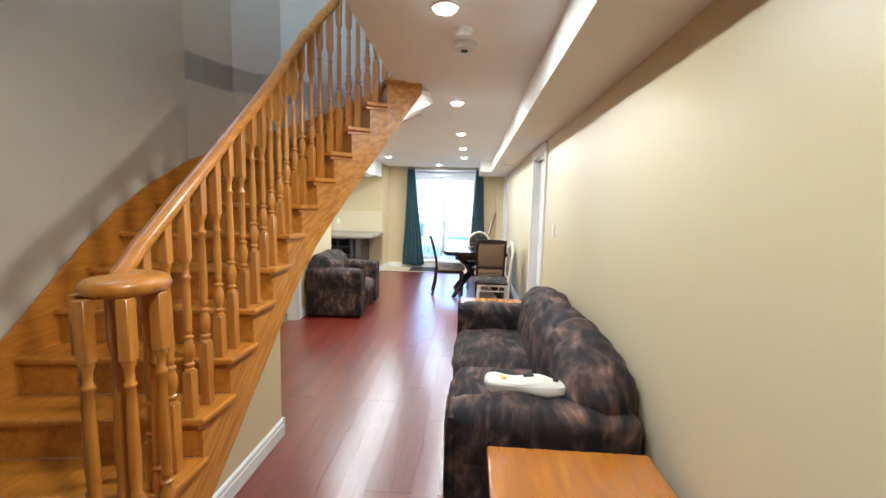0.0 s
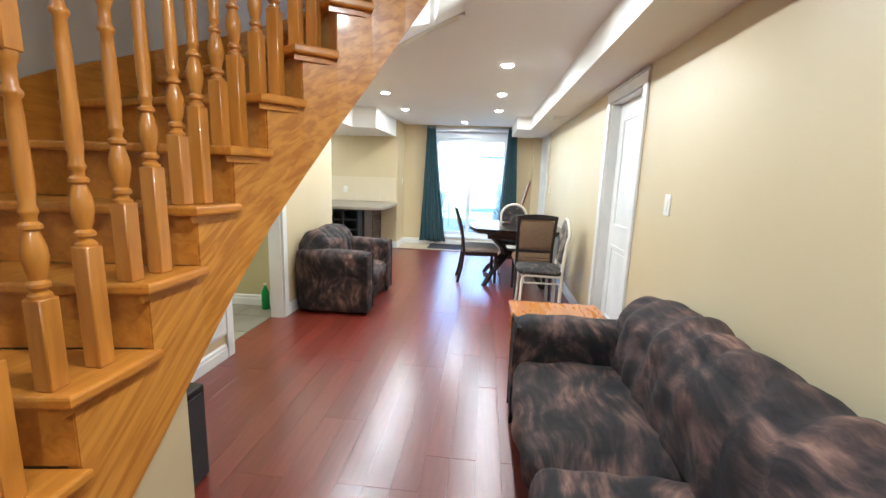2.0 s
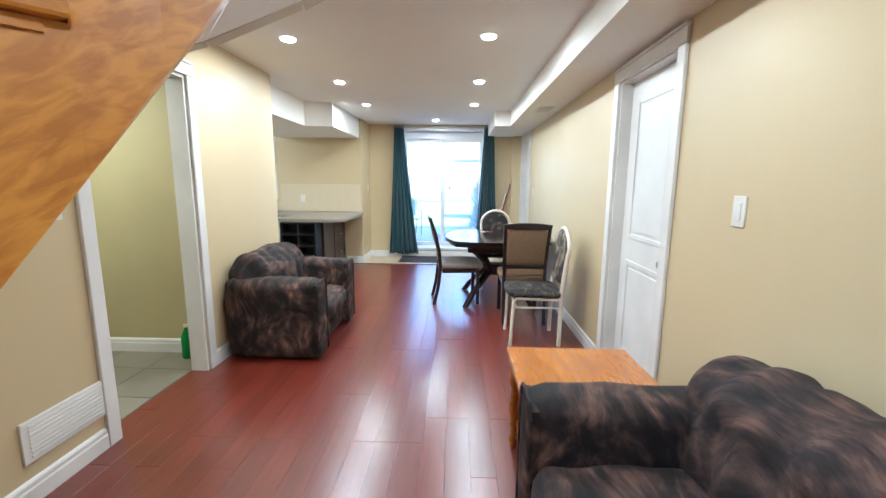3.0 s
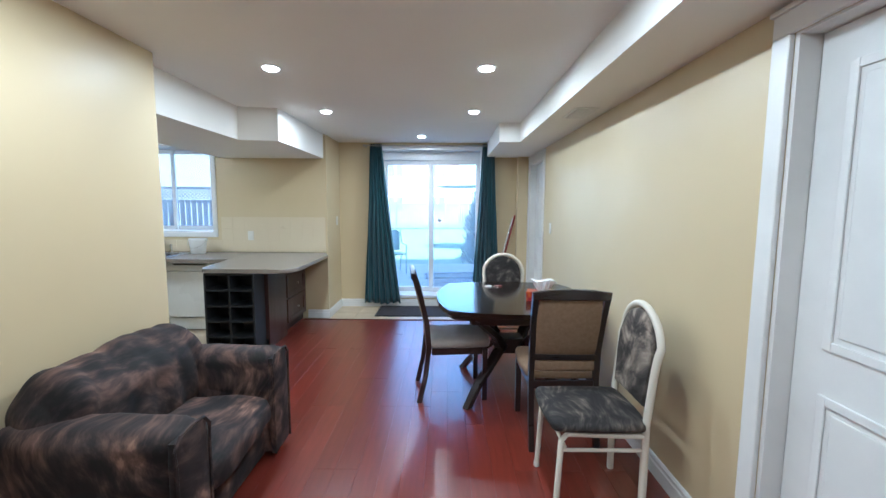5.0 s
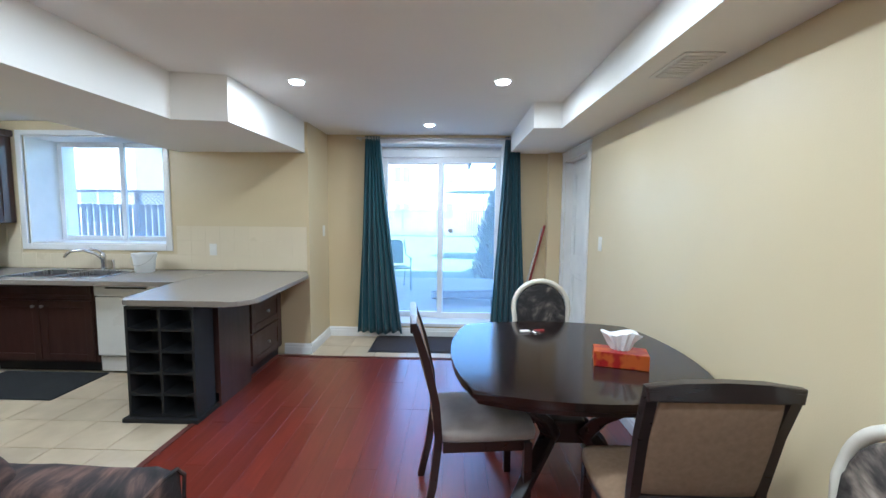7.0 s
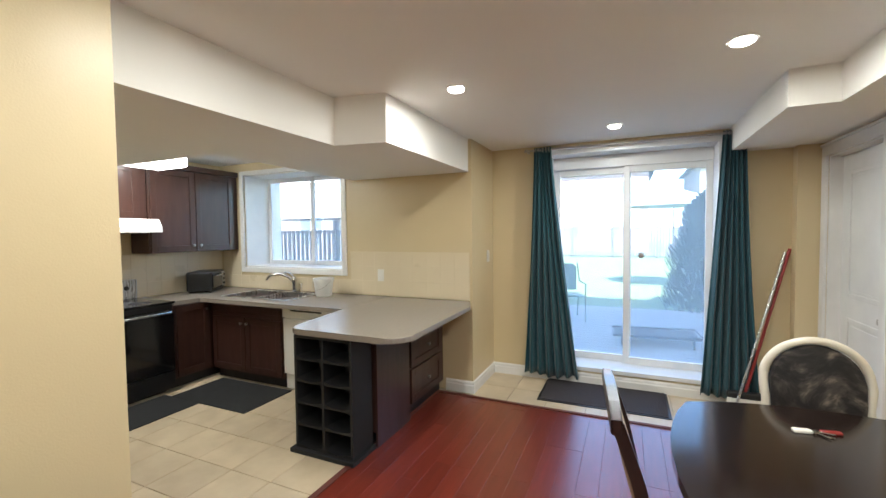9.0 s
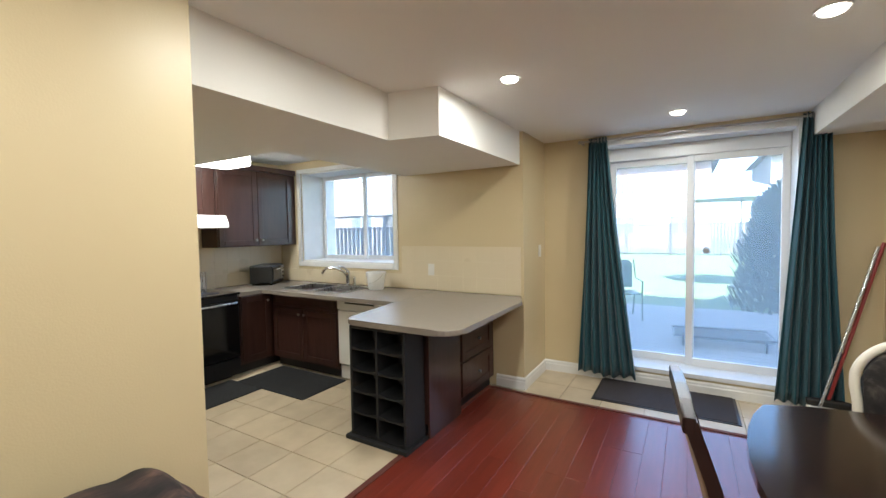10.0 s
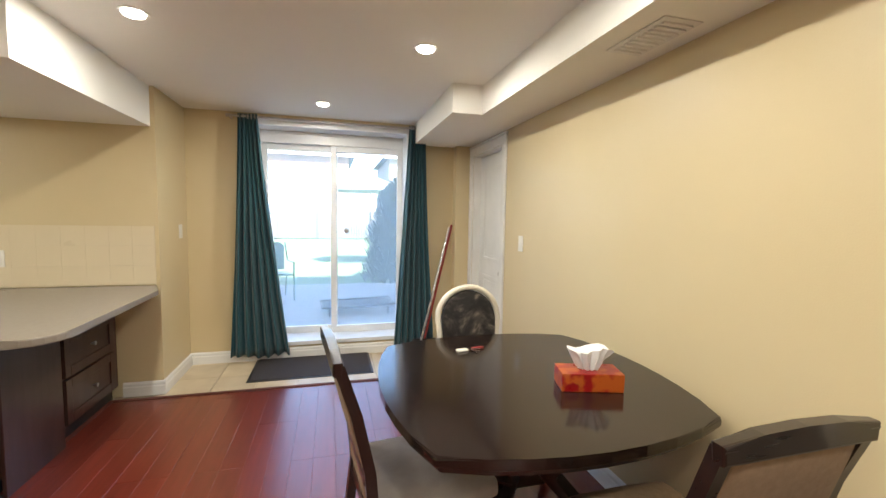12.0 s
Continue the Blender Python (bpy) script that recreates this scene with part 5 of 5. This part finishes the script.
for i, (y0, y1, z0, n) in enumerate(((8.93, 9.69, 1.66, 2), (9.70, 10.72, 1.32, 2))):
    c = tagged(new("upper_cabinet"), "dark cherry wall cabinet with two framed doors", "cabinet", "kitchen wall cabinets")
    part("body", box(-5.41, -5.12, y0, y1, z0, 2.18, 0.002), CAB, c)
    part("crown", box(-5.41, -5.09, y0, y1, 2.18, 2.24, 0.006), CAB, c)
    w = (y1 - y0 - 0.08) / n
    for k in range(n):
        a = y0 + 0.01 + w * k
        shaker("door", -5.12, "x", a + 0.004, a + w - 0.004, z0 + 0.01, 2.17, 1, c, (a + (w - 0.04 if k == 0 else 0.04), z0 + 0.07))
to = thing("toaster_oven", -5.22, 10.36, CT, 35, "black toaster oven in the counter corner", "toaster oven")
part("body", box(-0.13, 0.13, -0.21, 0.21, 0.02, 0.23, 0.015), BLACK, to)
dr = part("glass_door", box(0.13, 0.142, -0.20, 0.09, 0.05, 0.20, 0.004), BLACKG, to)
part("handle", tube([(0.165, -0.17, 0.185), (0.165, 0.06, 0.185)], 0.007, 8), STEEL, dr, "steel handle", True)
part("control_panel", box(0.13, 0.138, 0.10, 0.20, 0.04, 0.21, 0.003), STEEL, to)
for z in (0.075, 0.125, 0.175):
    b = lathe([(0.014, 0), (0.012, 0.014)], seg=12)
    bmesh.ops.transform(b, matrix=pose(0.138, 0.15, z, 0, 90, 0), verts=b.verts)
    part("knob", b, BLACK, to)
for x in (-0.1, 0.1):
    part("foot", box(x - 0.015, x + 0.015, -0.18, 0.18, 0, 0.02), BLACK, to)
t = thing("kitchen_mat", -4.53, 9.16, 0, 0, "black mat on the floor before the stove", "mat")
part("pad", box(-0.24, 0.24, -0.42, 0.42, 0, 0.010, 0.004), DARKMAT, t)
t = thing("kitchen_mat", -4.20, 9.85, 0, 0, "black mat on the floor before the sink", "mat")
part("pad", box(-0.47, 0.47, -0.27, 0.27, 0, 0.010, 0.004), DARKMAT, t)

# ---- outside ----
deck = structure(part("deck_frame", box(-6.5, 4.5, 11.80, 15.6, -0.10, 0.02), FENCEW), "weathered grey wooden deck", "deck")
# unseen upper walls and roof, added to throw shade on deck and fence
structure(part("wall_house_outside", box(-14, -5.54, 11.25, 11.5, -0.12, 9.0), BRICK), "unseen brown brick house wall, added to cast shade", "wall")
bm = box(-5.54, 0.69, 11.73, 11.78, 2.55, 6.0)
structure(part("wall_house_upper", bm, BRICK), "unseen brown brick upper house wall, added to shade the deck", "wall")
structure(part("wall_house_east", box(0.70, 12, 11.40, 11.78, -0.12, 6.0), BRICK), "unseen brown brick house wall, added to cast shade", "wall")
structure(part("house_roof", box(-2.6, 12, -1, 12.2, 6.0, 6.2), ROOF), "unseen dark shingled house roof, added to cast shade", "roof")


def house(name, x, y, w, d, h, turn, mat, label):
    t = thing(name, x, y, -0.12, turn, label, "house", "neighbouring houses")
    part("wall", box(-w / 2, w / 2, -d / 2, d / 2, 0, h), mat, t)
    rf = part("roof", prism([(-w / 2 - 0.5, h), (w / 2 + 0.5, h), (0, h + 2.6)], -d / 2 - 0.4, d / 2 + 0.4, "y"), ROOF, t)
    part("fascia", box(-w / 2 - 0.5, w / 2 + 0.5, -d / 2 - 0.46, -d / 2 - 0.41, h - 0.1, h + 0.12), TRIM, rf)
    for i in range(3):
        for z in (1.0, 4.0):
            wx = -w / 2 + w * (i + 0.5) / 3
            win = part("window", box(wx - 0.75, wx + 0.75, -d / 2 - 0.06, -d / 2 - 0.01, z, z + 1.5, 0.02), TRIM, t)
            for s in (-1, 1):
                part("pane", box(wx + s * 0.35 - 0.30, wx + s * 0.35 + 0.30, -d / 2 - 0.075, -d / 2 - 0.061, z + 0.1, z + 1.4), HOUSEPANE, win)


house("neighbour_house", -17.5, 27, 9, 9, 6.2, 0, STONE, "pale stone two-storey house beyond the fence")
house("neighbour_house", -5, 46, 11, 9, 6.2, 0, BRICK, "brown brick two-storey house beyond the lawn")
house("neighbour_house", 9, 44, 11, 9, 6.0, 0, STONE, "pale stone two-storey house beyond the lawn")


def fence(x0, y0, x1, y1, h, label, lattice):
    f = tagged(new("fence"), label, "fence", "garden fences")
    L = math.hypot(x1 - x0, y1 - y0)
    f.matrix_basis = pose(x0, y0, -0.12, 0, 0, math.degrees(math.atan2(y1 - y0, x1 - x0)))
    me = part("slat", box(0, 0.12, -0.012, 0.012, 0.08, h - 0.02), FENCEW, f).data
    for i in range(1, int(L / 0.155)):
        ob = new("slat", me)
        ob.parent, ob.location = f, (0.155 * i, 0, 0)
    for z in (0.3, h - 0.12):
        part("rail", box(0, L, 0.012, 0.06, z, z + 0.09), FENCEW, f)
    for i in range(int(L / 2.4) + 1):
        part("post", box(2.4 * i - 0.06, 2.4 * i + 0.06, 0.06, 0.17, 0, h + (0.35 if lattice else 0.1)), FENCEW, f)
    if lattice:
        b = bmesh.new()
        for i in range(int(L / 0.1)):
            for s in (-1, 1):
                tube([(0.1 * i + (0 if s > 0 else 0.28), 0.03 + 0.01 * s, h + 0.0), (0.1 * i + (0.28 if s > 0 else 0), 0.03 + 0.01 * s, h + 0.28)], 0.012, 4, b)
        tagged(part("lattice", b, FENCEW, f), kind="stuff")
        part("top_rail", box(0, L, 0.0, 0.07, h + 0.28, h + 0.34), FENCEW, f)


fence(-16, 16.2, -5.2, 17.6, 1.75, "grey wooden board fence with lattice top", True)
fence(-5.2, 17.6, -6.5, 34.0, 1.8, "grey wooden board fence along the lawn", False)
fence(-6.5, 34.0, 12.0, 34.0, 1.8, "pale wooden board fence across the lawn", False)

# clipped cedar beside the deck
t = thing("cedar_bush", 0.62, 16.2, -0.12, 0, "dense dark green cone-shaped cedar bush beside the deck", "bush")
part("trunk", lathe([(0.07, 0), (0.05, 1.0), (0.02, 2.0)], seg=8), BARK, t)
rng = np.random.RandomState(4)
b = bmesh.new()
for i in range(4200):
    z = 0.10 + 2.15 * rng.rand()
    q = z / 2.3
    r = 0.80 * (1 - q ** 2.2) ** 0.6 * (0.55 + 0.45 * math.sqrt(rng.rand())) + 0.04 * math.sin(q * 17)
    a = rng.rand() * 2 * math.pi
    c = Vector((r * math.cos(a), r * math.sin(a), z))
    d = Vector((math.cos(a) * 0.6, math.sin(a) * 0.6, 0.9 + 0.5 * rng.rand())).normalized() * (0.09 + 0.07 * rng.rand())
    e = Vector((-math.sin(a), math.cos(a), 0.3 * rng.rand())).normalized() * 0.035
    vs = [b.verts.new(c - e), b.verts.new(c + e), b.verts.new(c + d + e * 0.6), b.verts.new(c + d * 1.25)]
    b.faces.new(vs)
tagged(part("crown", b, LEAF, t), kind="stuff")

t = thing("patio_chair", -1.75, 14.2, 0.045, 200, "green metal patio chair on the deck", "patio chair")
for s in (-1, 1):
    part("side_frame", tube([(s * 0.25, 0.25, 0), (s * 0.25, 0.23, 0.40), (s * 0.25, 0.25, 0.60), (s * 0.25, -0.15, 0.62), (s * 0.24, -0.25, 0.90)], 0.012, 8), GREENMET, t, "", True)
    part("rear_leg", tube([(s * 0.25, -0.30, 0), (s * 0.25, -0.18, 0.42)], 0.012, 8), GREENMET, t, "", True)
part("seat", soft(-0.24, 0.24, -0.20, 0.24, 0.39, 0.42, 0.012, 5), GREENMET, t, "", True)
part("backrest", prism([(-0.22, 0.45), (0.22, 0.45), (0.22, 0.84), (0.15, 0.90), (-0.15, 0.90), (-0.22, 0.84)], -0.24, -0.225, "y"), GREENMET, t)
t = thing("folded_lounger", -0.55, 13.1, 0.045, 4, "dark folded lounger lying low on the deck", "lounger")
part("frame", tube([(-0.45, -0.25, 0.12), (0.55, -0.25, 0.14), (0.55, 0.25, 0.14), (-0.45, 0.25, 0.12)], 0.014, 8, closed=True), BLACK, t, "", True)
part("sling", soft(-0.43, 0.53, -0.24, 0.24, 0.10, 0.125, 0.01, 5), MAT, t, "", True)
for x in (-0.35, 0.45):
    for y in (-0.24, 0.24):
        part("leg", tube([(x, y, 0), (x, y, 0.12)], 0.012, 8), BLACK, t)
t = thing("patio_umbrella", 0.3, 20.0, -0.12, 0, "grey patio umbrella open over the lawn", "umbrella")
part("pole", tube([(0, 0, 0), (0, 0, 2.75)], 0.022, 8), STEEL, t)
b = lathe([(1.3, 2.25), (1.28, 2.28), (0.65, 2.53), (0.06, 2.74)], seg=8)
part("canopy", b, UMB, t)
part("base", lathe([(0.25, 0), (0.25, 0.06), (0.05, 0.1)], seg=16), BLACK, t)

# ---- pieces of floors and walls ----
PW, PL = 0.124, 1.215
plank = piece("plank", PW - 0.0006, PL - 0.0008, 0.0095, CHERRY, 0.0008)
rng = random.Random(3)
row = 0
x = -2.449
while x < 0.55:
    y = -0.7 - PL * rng.choice((0.15, 0.35, 0.55, 0.75))
    while y < 10.63:
        y0, y1 = max(y, -0.7), min(y + PL, 10.63)
        if y1 - y0 > 0.03:
            lay("plank", plank, floor, x, y0, min(1.0, (0.55 - x) / PW) if x + PW > 0.55 else 1.0, (y1 - y0) / PL, rng.uniform(-0.0004, 0.0))
        y += PL
    x += PW
TS = 0.33
tile = piece("tile", TS - 0.005, TS - 0.005, 0.0095, TILE, 0.002)
for i in range(10):
    for j in range(9):
        x, y = -5.42 + TS * i, 7.98 + TS * j
        sx, sy = min(1.0, (-2.455 - x) / TS), min(1.0, (10.735 - y) / TS)
        if sx > 0.05 and sy > 0.05:
            lay("tile", tile, floor_k, x, y, sx, sy, rng.uniform(-0.0006, 0.0))
for i in range(9):
    for j in range(3):
        x, y = -2.12 + TS * i, 10.675 + TS * j
        sx, sy = min(1.0, (0.55 - x) / TS), min(1.0, (11.38 - y) / TS)
        if sx > 0.05 and sy > 0.05:
            lay("tile", tile, floor_n, x, y, sx, sy, rng.uniform(-0.0006, 0.0))
gt = piece("tile", 0.395, 0.395, 0.0095, GREYTILE, 0.002)
for i in range(5):
    for j in range(5):
        x, y = -4.4 + 0.4 * i, 5.1 + 0.4 * j
        sx, sy = min(1.0, (-2.455 - x) / 0.4), min(1.0, (7.0 - y) / 0.4)
        if sx > 0.05 and sy > 0.05:
            lay("tile", gt, floor_s, x, y, sx, sy)
sp = structure(new("backsplash"), "cream square tile backsplash behind the counter", "backsplash")
WT = 0.1475
wt = part("tile", box(0.0003, WT - 0.0003, -0.008, -0.001, 0.0003, WT - 0.0003, 0.0005, seg=1), SPLASH, sp).data
bpy.data.objects.remove(sp.children[0])
for i in range(22):
    for j in range(3):
        x, z = -2.145 - WT * (i + 1), CT + 0.004 + WT * j
        if x < -5.40 or (z + WT > 1.05 and -5.09 - WT < x < -3.52):
            continue
        ob = new("tile", wt)
        ob.parent, ob.location = sp, (x, 10.735, z)
for i in range(12):
    for j in range(3):
        ob = new("tile", wt)
        ob.parent, ob.matrix_basis = sp, pose(-5.42, 8.95 + WT * i, CT + 0.004 + WT * j, 0, 0, 90)
dme = piece("deck_board", 11.0, 0.135, 0.03, DECK, 0.004)
for i in range(27):
    lay("deck_board", dme, deck, -6.5, 11.80 + 0.14 * i, z=0.045)
